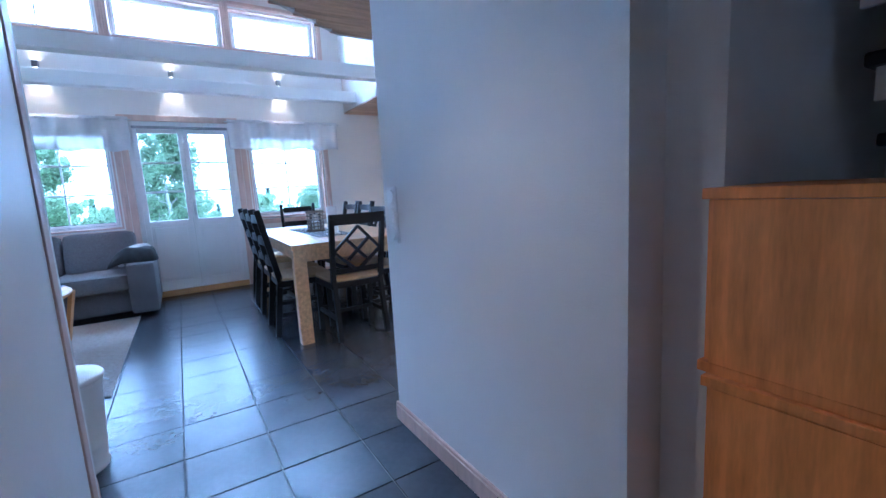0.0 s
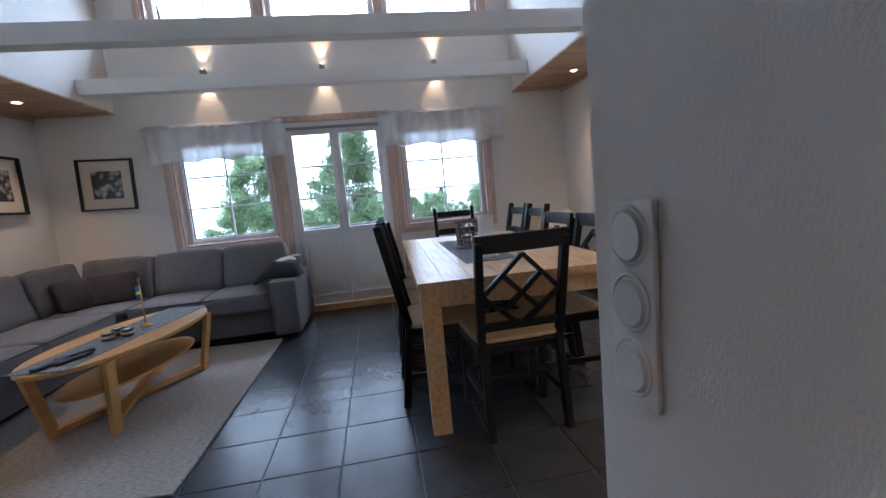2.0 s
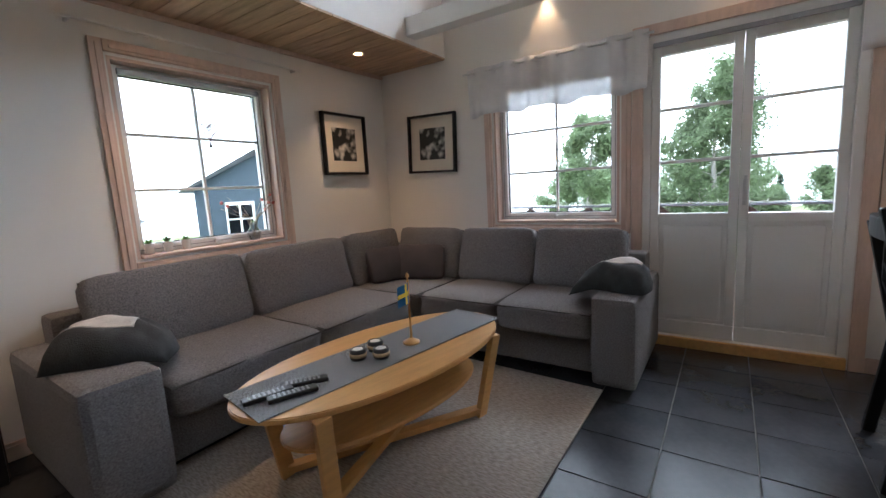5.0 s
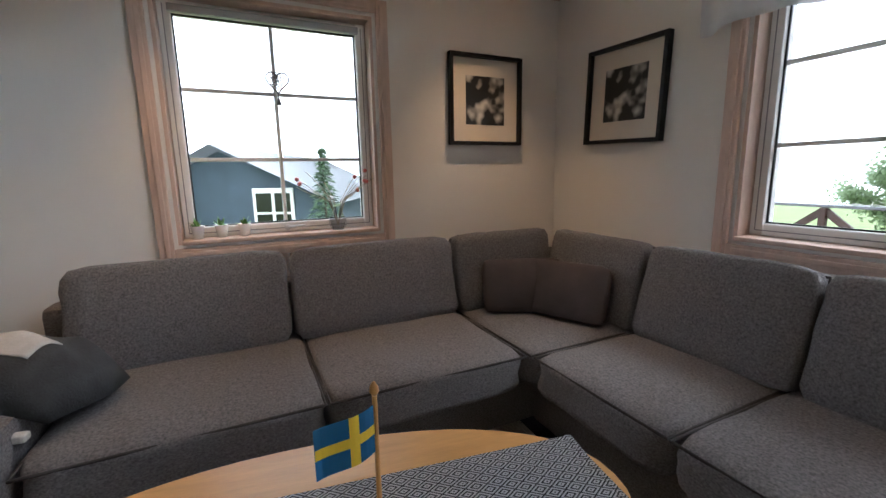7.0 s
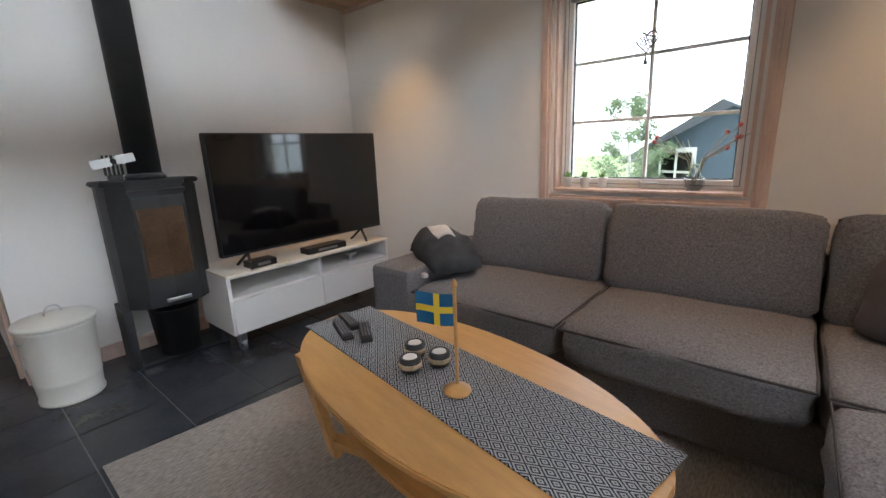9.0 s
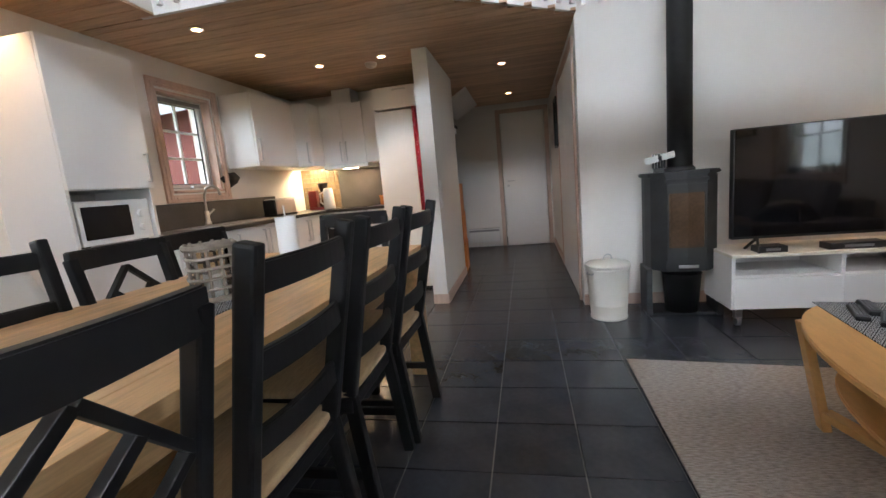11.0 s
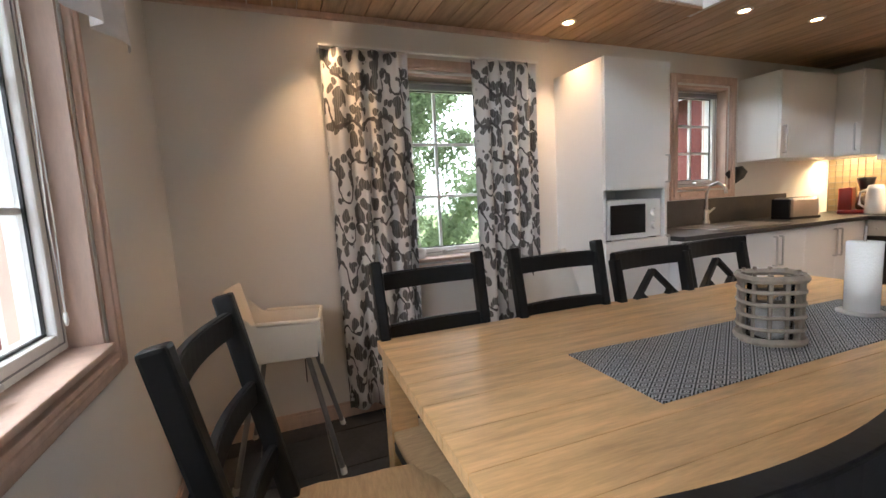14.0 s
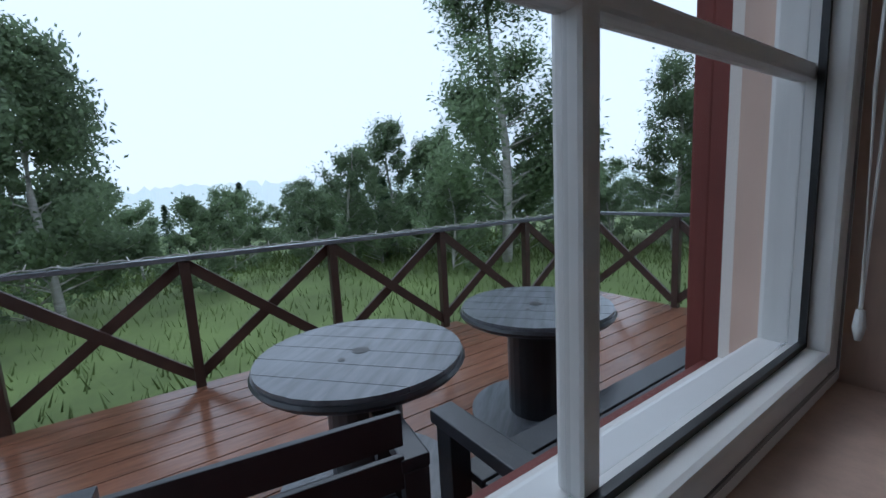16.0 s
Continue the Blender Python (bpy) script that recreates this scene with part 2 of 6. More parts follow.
def floral(m):
    """Grey leaves and twining stems on white cotton."""
    n, l = m.node_tree.nodes, m.node_tree.links
    co, mp, warp = n.new("ShaderNodeTexCoord"), n.new("ShaderNodeMapping"), n.new("ShaderNodeTexNoise")
    warp.inputs["Scale"].default_value = 9
    add = n.new("ShaderNodeMix")
    add.data_type, add.inputs[0].default_value = "RGBA", 0.09
    l.new(co.outputs["Object"], mp.inputs[0])
    mp.inputs["Scale"].default_value = (1, 1.25, 0.8)
    mp.inputs["Rotation"].default_value = (0.5, 0, 0)
    l.new(mp.outputs[0], warp.inputs["Vector"])
    l.new(mp.outputs[0], add.inputs[6])
    l.new(warp.outputs["Color"], add.inputs[7])
    leaf, stem = n.new("ShaderNodeTexVoronoi"), n.new("ShaderNodeTexWave")
    leaf.inputs["Scale"].default_value = 21
    stem.inputs["Scale"].default_value, stem.inputs["Distortion"].default_value, stem.inputs["Detail"].default_value = 3.5, 7, 1
    stem.bands_direction = "Y"
    l.new(add.outputs[2], leaf.inputs["Vector"])
    l.new(add.outputs[2], stem.inputs["Vector"])
    r1, r2, mul, r3, vein = n.new("ShaderNodeValToRGB"), n.new("ShaderNodeValToRGB"), n.new("ShaderNodeMath"), n.new("ShaderNodeValToRGB"), n.new("ShaderNodeTexWave")
    for r, a, b in ((r1, 0.47, 0.53), (r2, 0.02, 0.045)):
        r.color_ramp.elements[0].position, r.color_ramp.elements[1].position = a, b
    vein.inputs["Scale"].default_value, vein.inputs["Distortion"].default_value = 30, 5
    l.new(mp.outputs[0], vein.inputs["Vector"])
    l.new(leaf.outputs["Distance"], r1.inputs[0])
    l.new(stem.outputs["Fac"], r2.inputs[0])
    mx = n.new("ShaderNodeMath")
    mx.operation = "MULTIPLY_ADD"
    l.new(vein.outputs["Fac"], mx.inputs[0])
    mx.inputs[1].default_value = 0.12
    l.new(r1.outputs[0], mx.inputs[2])
    mul.operation = "MINIMUM"
    l.new(mx.outputs[0], mul.inputs[0])
    l.new(r2.outputs[0], mul.inputs[1])
    r3.color_ramp.elements[0].color, r3.color_ramp.elements[1].color = (0.1, 0.093, 0.09, 1), (0.74, 0.72, 0.7, 1)
    r3.color_ramp.elements[1].position = 0.8
    l.new(mul.outputs[0], r3.inputs[0])
    l.new(r3.outputs[0], n["Principled BSDF"].inputs["Base Color"])


floral(FLORAL)

# ---------- mesh helpers ----------


def box(bm, x0, y0, z0, x1, y1, z1, bevel=0.0, m=None):
    r = bmesh.ops.create_cube(bm, size=1, matrix=Matrix.Translation(((x0 + x1) / 2, (y0 + y1) / 2, (z0 + z1) / 2)) @ Matrix.Diagonal((x1 - x0, y1 - y0, z1 - z0, 1)))
    vs = r["verts"]
    if bevel:
        es = {e for v in vs for e in v.link_edges}
        r = bmesh.ops.bevel(bm, geom=list(es), offset=bevel, segments=2, profile=0.6, affect="EDGES")
        vs = r["verts"]
    if m is not None:
        bmesh.ops.transform(bm, matrix=m, verts=list({v for v in vs}))
    return bm


def B(*a, **k):
    return box(bmesh.new(), *a, **k)


def bar(bm, p, q, w, d, bevel=0.0, up=(0, 0, 1)):
    """A bar of section w by d from p to q."""
    p, q = Vector(p), Vector(q)
    z = (q - p).normalized()
    y = Vector(up) - z * z.dot(Vector(up))
    if y.length < 1e-4:
        y = Vector((0, 1, 0)) - z * z.dot(Vector((0, 1, 0)))
    y.normalize()
    x = y.cross(z)
    m = Matrix((x, y, z)).transposed().to_4x4()
    m.translation = (p + q) / 2
    return box(bm, -w / 2, -d / 2, -(q - p).length / 2, w / 2, d / 2, (q - p).length / 2, bevel, m)


def BAR(*a, **k):
    return bar(bmesh.new(), *a, **k)


def cyl(bm, p, q, r0, r1=None, seg=16, caps=True):
    p, q = Vector(p), Vector(q)
    m = (q - p).to_track_quat("Z", "Y").to_matrix().to_4x4()
    m.translation = (p + q) / 2
    bmesh.ops.create_cone(bm, cap_ends=caps, segments=seg, radius1=r0, radius2=r0 if r1 is None else r1, depth=(q - p).length, matrix=m)
    return bm


def CYL(*a, **k):
    return cyl(bmesh.new(), *a, **k)


def lathe(rows, seg=24):
    """A turned shape from (radius, height) rows."""
    bm = bmesh.new()
    rings = [[bm.verts.new((r * math.cos(a), r * math.sin(a), z)) for a in [2 * math.pi * i / seg for i in range(seg)]] for r, z in rows]
    for a, b in zip(rings, rings[1:]):
        for i in range(seg):
            bm.faces.new((a[i], a[(i + 1) % seg], b[(i + 1) % seg], b[i]))
    for ring, flip in ((rings[0], True), (rings[-1], False)):
        bm.faces.new(ring[::-1] if flip else ring)
    return bm


def tube(points, r, seg=8):
    bm = bmesh.new()
    pts = [Vector(p) for p in points]
    rings = []
    for i, p in enumerate(pts):
        d = (pts[min(i + 1, len(pts) - 1)] - pts[max(i - 1, 0)]).normalized()
        q = d.to_track_quat("Z", "Y")
        rr = r[i] if isinstance(r, (list, tuple)) else r
        rings.append([bm.verts.new(p + q @ Vector((rr * math.cos(a), rr * math.sin(a), 0))) for a in [2 * math.pi * k / seg for k in range(seg)]])
    for a, b in zip(rings, rings[1:]):
        for i in range(seg):
            bm.faces.new((a[i], a[(i + 1) % seg], b[(i + 1) % seg], b[i]))
    bm.faces.new(rings[0][::-1])
    bm.faces.new(rings[-1])
    return bm


def pillow(w, d, h, puff=0.35, n=10, seed=0):
    """A soft block centred on its base: w by d, h high, with bulging faces."""
    bm = bmesh.new()
    bmesh.ops.create_cube(bm, size=2)
    bmesh.ops.subdivide_edges(bm, edges=bm.edges[:], cuts=n, use_grid_fill=True)
    for v in bm.verts:
        x, y, z = v.co
        p = 11
        r = (abs(x) ** p + abs(y) ** p + abs(z) ** p) ** (1 / p)
        x, y, z = x / r, y / r, z / r
        swell = 1 + puff * (1 - x * x) * (1 - y * y)
        k = noise.noise(Vector((x * 2 + seed, y * 2, z * 2 + seed))) * 0.03
        v.co = (x * w / 2 * (1 + k), y * d / 2 * (1 + k), (z * swell / (1 + puff) + 1) * h / 2 * (1 + k))
    return bm


def outline(pts, z0, z1, bevel=0.0):
    bm = bmesh.new()
    f = bm.faces.new([bm.verts.new((x, y, z0)) for x, y in pts])
    r = bmesh.ops.extrude_face_region(bm, geom=[f])
    bmesh.ops.translate(bm, vec=(0, 0, z1 - z0), verts=[v for v in r["geom"] if isinstance(v, bmesh.types.BMVert)])
    bmesh.ops.recalc_face_normals(bm, faces=bm.faces)
    if bevel:
        bmesh.ops.bevel(bm, geom=[e for e in bm.edges if abs(e.verts[0].co.z - e.verts[1].co.z) < 1e-6], offset=bevel, segments=2, affect="EDGES")
    return bm


def mesh(name, bm, material, smooth=False):
    bmesh.ops.recalc_face_normals(bm, faces=bm.faces)
    me = bpy.data.meshes.new(name)
    bm.to_mesh(me)
    bm.free()
    me.materials.append(material)
    if smooth:
        for p in me.polygons:
            p.use_smooth = True
    return me


def part(name, bm, material, parent, label="", smooth=False, at=None):
    ob = new(name, mesh(name, bm, material, smooth))
    ob.parent = parent
    if at is not None:
        ob.matrix_basis = at
    return tagged(ob, label)


def thing(name, label, category, m=None, group=""):
    ob = new(name)
    ob.empty_display_size = 0.1
    if m is not None:
        ob.matrix_basis = m
    return tagged(ob, label, category, group)


def solid(name, bm, material, label, category, m=None, smooth=False, group="", kind=""):
    ob = new(name, mesh(name, bm, material, smooth))
    if m is not None:
        ob.matrix_basis = m
    return tagged(ob, label, category, group, kind)


def structure(name, bm, material, label, smooth=False):
    return solid(name, bm, material, label, name.split("_")[0], smooth=smooth, kind="structure")


def wall(name, along, a0, a1, t0, t1, z0, z1, holes, label, material=None):
    """A wall along x or y from a0 to a1, between t0 and t1 across, with holes (a, b, low, high)."""
    bm = bmesh.new()
    xs = sorted({a0, a1, *[h[0] for h in holes], *[h[1] for h in holes]})
    zs = sorted({z0, z1, *[h[2] for h in holes], *[h[3] for h in holes]})
    for a, b in zip(xs, xs[1:]):
        for c, d in zip(zs, zs[1:]):
            if not any(h[0] < (a + b) / 2 < h[1] and h[2] < (c + d) / 2 < h[3] for h in holes):
                box(bm, *((a, t0, c, b, t1, d) if along == "x" else (t0, a, c, t1, b, d)))
    bmesh.ops.remove_doubles(bm, verts=bm.verts, dist=1e-5)
    return structure(name, bm, material or WALL, label)


# ---------- the large structure ----------
XR, YT, ZC = 5.35, -3.97, 2.2        # right wall, wall behind the television, low ceiling
W1, W2, DOOR = (1.15, 2.095), (3.45, 4.40), (2.245, 3.30)
GABLE_UP = [(1.12, 2.16), (2.22, 3.34), (3.40, 4.44)]
gable_holes = [(*W1, 0.84, 1.93), (*W2, 0.84, 1.93), (*DOOR, 0.07, 2.015)] + [(a, b, 2.89, 3.38) for a, b in GABLE_UP]
wall("wall_gable", "x", -0.25, XR + 0.25, 0, 0.22, 0, 3.6, gable_holes, "white textured gable wall with windows and double door")
LW, RW, KW = (-2.15, -1.195), (-1.90, -0.97), (-3.93, -3.36)
wall("wall_left", "y", -4.09, 0, -0.22, 0, 0, ZC + 0.2, [(*LW, 0.84, 1.93)], "white textured wall with a window behind the sofa")
wall("wall_right", "y", -7.4, 0, XR, XR + 0.22, 0, ZC + 0.2, [(*RW, 0.84, 1.93), (*KW, 1.18, 1.97)], "white textured wall with dining and kitchen windows")
wall("wall_television", "x", 0, 2.25, YT - 0.12, YT, 0, 4.4, [], "white wall behind stove and television")
wall("wall_hall", "y", -7.3, YT - 0.12, 2.13, 2.25, 0, ZC, [(-5.55, -4.15, 0, 2.03)], "white hall wall with closet doors")
wall("wall_partition", "y", -5.35, -4.14, 3.41, 3.54, 0, ZC, [], "white textured partition between hall and kitchen")
wall("wall_kitchen", "x", 3.54, XR, -5.47, -5.35, 0, 4.2, [], "white kitchen end wall")
wall("wall_hall_end", "x", 2.13, XR + 0.2, -7.42, -7.3, 0, 4.2, [(2.33, 3.0, 0, 2.05)], "white end wall of the hall with a doorway")
wall("wall_closet", "y", -5.55, -4.15, 1.55, 1.6, 0, ZC, [], "plain closet back wall")
wall("wall_room_beyond", "x", 2.0, 3.4, -8.4, -8.3, 0, ZC, [], "plain dim wall of the room beyond")
wall("wall_knee_left", "y", -4.09, 0, 0.62, 0.72, ZC + 0.012, 3.34, [], "white upright wall under the sloping roof")
wall("wall_knee_right", "y", -2.85, 0, 4.76, 4.86, ZC + 0.012, 3.34, [], "white upright wall under the sloping roof")
wall("wall_loft_back", "x", 0.6, 4.9, -7.5, -7.4, ZC, 4.6, [], "white back wall of the loft")
wall("wall_loft_right", "y", -7.4, -2.95, 4.86, 4.96, ZC + 0.2, 3.34, [], "white knee wall of the loft")
structure("floor_slab", B(-0.25, -8.5, -0.2, XR + 0.25, 0.22, -0.006), GROUT, "grey grout bed under the slate tiles")

# upper gable and the roof
RIDGE = 4.3
bm = bmesh.new()
pts = [(0.2, 3.601), (5.2, 3.601), (2.76, RIDGE + 0.25)]
fa = [bm.verts.new((x, 0, z)) for x, z in pts]
fb = [bm.verts.new((x, 0.22, z)) for x, z in pts]
bm.faces.new(fa)
bm.faces.new(fb[::-1])
for i in range(3):
    bm.faces.new((fa[i], fa[(i + 1) % 3], fb[(i + 1) % 3], fb[i]))
structure("wall_gable_top", bm, WALL, "white gable peak above the upper windows")


def boards(name, x0, x1, ys, z, label, clip=None, pitch=0.115):
    """Tongue-and-groove boards running across x, as one ceiling mesh."""
    bm = bmesh.new()
    y = ys[0]
    while y < ys[1] - 0.01:
        b = min(y + pitch - 0.006, ys[1])
        a0, a1 = clip((y + b) / 2) if clip else (x0, x1)
        if a1 > a0:
            box(bm, a0, y, z, a1, b, z + 0.018)
        y += pitch
    return structure(name, bm, BOARD, label)


boards("ceiling_left", -0.0, 0.72, (-3.97, -0.003), ZC, "knotty pine board ceiling with recessed lights")
boards("ceiling_right", 4.76, XR, (-2.85, -0.003), ZC, "knotty pine board ceiling with recessed lights")


def loft_front(y):
    x = 3.73 - (-2.85 - y) * (3.73 - 2.25) / 1.05
    return (max(2.25, x), XR)


boards("ceiling_kitchen", 2.25, XR, (-7.3, -2.86), ZC, "knotty pine board ceiling over kitchen and hall", loft_front)
front = [(4.86, -2.85), (3.73, -2.85), (2.25, -3.9)]
structure("loft_floor", outline([(XR, -2.87), (3.74, -2.87), (2.26, -3.92), (2.26, -7.3), (XR, -7.3)], ZC + 0.02, ZC + 0.16), WHITE, "white loft floor structure")
structure("ceiling_strip_left_top", B(-0.2, -4.0, ZC + 0.02, 0.62, 0, ZC + 0.1), WHITE, "closed top of the low ceiling")
structure("ceiling_strip_right_top", B(4.86, -2.85, ZC + 0.02, XR + 0.2, 0, ZC + 0.1), WHITE, "closed top of the low ceiling")
bm = bmesh.new()
for (ax, ay), (bx, by) in zip(front, front[1:]):
    bar(bm, (ax, ay, ZC + 0.1), (bx, by, ZC + 0.1), 0.03, 0.2)
structure("trim_loft_edge", bm, WHITE, "white fascia board along the loft edge")
for side, (xa, xb) in (("left", (0.5, 2.76)), ("right", (5.02, 2.76))):
    bm = bmesh.new()
    n = 24
    for i in range(n):
        f0, f1 = i / n, (i + 1) / n - 0.004
        xs = [xa + (xb - xa) * f for f in (f0, f1)]
        zs = [3.13 + (RIDGE - 3.13) * f for f in (f0, f1)]
        v = [bm.verts.new((x, y, z + d)) for d in (0, 0.03) for x, z in zip(xs, zs) for y in (-7.5, -0.003)]
        for q in ((0, 1, 3, 2), (4, 6, 7, 5), (0, 4, 5, 1), (2, 3, 7, 6), (0, 2, 6, 4), (1, 5, 7, 3)):
            bm.faces.new([v[k] for k in q])
    structure("ceiling_slope_" + side, bm, BOARD, "sloping pine board ceiling up to the ridge")
    bm = bmesh.new()
    s = 1 if xa < xb else -1
    vs = [bm.verts.new((x, y, z)) for z0 in (0.05, 0.2) for x, z in ((xa - s * 0.9, 3.13 - 0.47 + z0), (xb, RIDGE + z0)) for y in (-8, 0.9)]
    for q in ((0, 1, 3, 2), (4, 6, 7, 5), (0, 4, 5, 1), (2, 3, 7, 6), (0, 2, 6, 4), (1, 5, 7, 3)):
        bm.faces.new([vs[k] for k in q])
    structure("roof_" + side, bm, ROOFTIN, "grey house roof with deep eaves")
for y, z in ((-0.45, 2.26), (-1.58, 2.26)):
    solid("tie_beam", B(0.721, y - 0.06, z, 4.759, y + 0.06, z + 0.13, bevel=0.006), WHITE, "white painted tie beam across the open room", "beam", group="tie beams", kind="structure")


def skirting(name, along, a0, a1, t, side):
    bm = bmesh.new()
    for d, h0, h1 in ((0.014, 0.0, 0.07), (0.009, 0.07, 0.085)):
        u = sorted((t, t + side * d))
        box(bm, *((a0, u[0], h0 + 0.001, a1, u[1], h1) if along == "x" else (u[0], a0, h0 + 0.001, u[1], a1, h1)))
    structure("baseboard_" + name, bm, TRIM, "narrow pine baseboard")


skirting("gable_left", "x", 0, 2.2, 0, -1)
skirting("gable_right", "x", 3.33, XR, 0, -1)
skirting("left", "y", YT, 0, 0, 1)
skirting("right", "y", -2.2, 0, XR, -1)
skirting("television", "x", 0.02, 2.25, YT, 1)
skirting("partition", "y", -5.35, -4.14, 3.41, -1)
skirting("partition_end", "x", 3.40, 3.54, -4.14, 1)
skirting("hall", "y", -7.3, -5.62, 2.25, 1)
for nm, a in (("ceiling_left", (0.0, -3.97, 0.03, -0.0)), ("ceiling_right", (XR - 0.03, -2.2, XR, 0.0))):
    structure("trim_" + nm, B(a[0] + 0.001, a[1], ZC - 0.03, a[2] - 0.001, a[3] - 0.002, ZC - 0.001, bevel=0.006), TRIM, "pine cove trim under the board ceiling")


def window(name, m, w, z0, z1, cols=2, rows=3, label="white-framed window with pine trim", trim=True, handle=True, arch=False):
    """A window in a wall hole w wide; local x along the wall, y outwards from the inner face."""
    ob = tagged(new(name), label, "window", kind="structure")
    ob.matrix_basis = m
    h = w / 2
    if trim:
        bm = bmesh.new()
        for d, y in ((0.075, -0.022), (0.05, -0.03)):
            box(bm, -h - d, y, z0 - d, -h - d + (0.06 if d > 0.06 else 0.02), -0.001, z1 + d, bevel=0.004)
            box(bm, h + d - (0.06 if d > 0.06 else 0.02), y, z0 - d, h + d, -0.001, z1 + d, bevel=0.004)
            box(bm, -h - d + 0.061, y, z1 + d - (0.06 if d > 0.06 else 0.02), h + d - 0.061, -0.001, z1 + d, bevel=0.004)
            box(bm, -h - d + 0.061, y, z0 - d, h + d - 0.061, -0.001, z0 - d + (0.06 if d > 0.06 else 0.02), bevel=0.004)
        part("casing", bm, TRIM, ob, "pale pine casing")
    bm = bmesh.new()
    for a in ((-h, 0, z0, -h + 0.018, 0.2, z1), (h - 0.018, 0, z0, h, 0.2, z1), (-h, 0, z1 - 0.018, h, 0.2, z1)):
        box(bm, *[v + (0.001 if i < 3 else -0.001) for i, v in enumerate(a)])
    part("jamb", bm, TRIM if trim else WHITE, ob, "pine jamb lining" if trim else "")
    part("window_sill", B(-h + 0.019, -0.028, z0 + 0.001, h - 0.019, 0.16, z0 + 0.02, bevel=0.005), TRIM if trim else WHITE, ob, "pine sill board" if trim else "")
    bm = bmesh.new()
    s, y0, y1 = 0.05, 0.075, 0.15
    a, b, c, d = -h + 0.02, h - 0.02, z0 + 0.021, z1 - 0.02
    for q in ((a, c, a + s, d), (b - s, c, b, d), (a + s, c, b - s, c + s), (a + s, d - s, b - s, d)):
        box(bm, q[0], y0, q[1], q[2], y1, q[3], bevel=0.006)
    part("window_frame", bm, WHITE, ob, "white painted sash")
    a, b, c, d = a + s, b - s, c + s, d - s
    for i in range(1, cols):
        x = a + (b - a) * i / cols
        part("muntin", B(x - 0.009, 0.104, c, x + 0.009, 0.128, d, bevel=0.004), WHITE, ob)
    for i in range(1, rows):
        z = c + (d - c) * i / rows
        part("muntin", B(a, 0.106, z - 0.009, b, 0.126, z + 0.009, bevel=0.004), WHITE, ob)
    for i in range(cols):
        for j in range(rows):
            g = part("pane", B(a + (b - a) * i / cols + 0.001, 0.115, c + (d - c) * j / rows + 0.001, a + (b - a) * (i + 1) / cols - 0.001, 0.119, c + (d - c) * (j + 1) / rows - 0.001), GLASS, ob)
            g.visible_shadow = False
    bm = bmesh.new()
    for q in ((a, c, a + 0.007, d), (b - 0.007, c, b, d), (a + 0.007, c, b - 0.007, c + 0.007), (a + 0.007, d - 0.007, b - 0.007, d)):
        box(bm, q[0], 0.097, q[1], q[2], 0.104, q[3])
    part("gasket", bm, PLASTIC, ob, "thin black glazing gasket")
    bm = bmesh.new()
    for q in ((a - 0.03, c - 0.03, a - 0.026, d + 0.03), (b + 0.026, c - 0.03, b + 0.03, d + 0.03), (a - 0.026, c - 0.03, b + 0.026, c - 0.026)):
        box(bm, q[0], y0 - 0.002, q[1], q[2], y0 + 0.004, q[3])
    part("sash_groove", bm, GREY, ob, "dark groove between sash and frame")
    if handle:
        hb = BAR((0.0, 0.05, z0 + 0.045), (0.09, 0.045, z0 + 0.052), 0.014, 0.014, 0.004)
        cyl(hb, (0, 0.078, z0 + 0.045), (0, 0.045, z0 + 0.045), 0.013)
        part("handle", hb, STEEL, ob, "chrome window latch")
        part("blind", B(a - 0.01, 0.05, d - 0.005, b + 0.01, 0.072, d + 0.028, bevel=0.004), GREY, ob, "rolled grey blind")
    return ob


def along_x(x):
    return pose(x, 0, 0)


window("window_1", along_x(sum(W1) / 2), W1[1] - W1[0], 0.84, 1.93, label="white-framed six-pane window beside the terrace door")
window("window_2", along_x(sum(W2) / 2), W2[1] - W2[0], 0.84, 1.93, label="white-framed six-pane window with a deep sill by the dining table")
for i, (a, b) in enumerate(GABLE_UP):
    window("window_%d" % (i + 3), along_x((a + b) / 2), b - a, 2.89, 3.38, 2, 1, "white-framed upper gable window", trim=True, handle=False)
window("window_6", pose(0, sum(LW) / 2, 0, 0, 0, 90), LW[1] - LW[0], 0.84, 1.93, label="white-framed six-pane window above the sofa")
window("window_7", pose(XR, sum(RW) / 2, 0, 0, 0, -90), RW[1] - RW[0], 0.84, 1.93, label="white-framed six-pane window between leaf-print curtains")
window("window_8", pose(XR, sum(KW) / 2, 0, 0, 0, -90), KW[1] - KW[0], 1.18, 1.97, label="white-framed kitchen window above the sink")


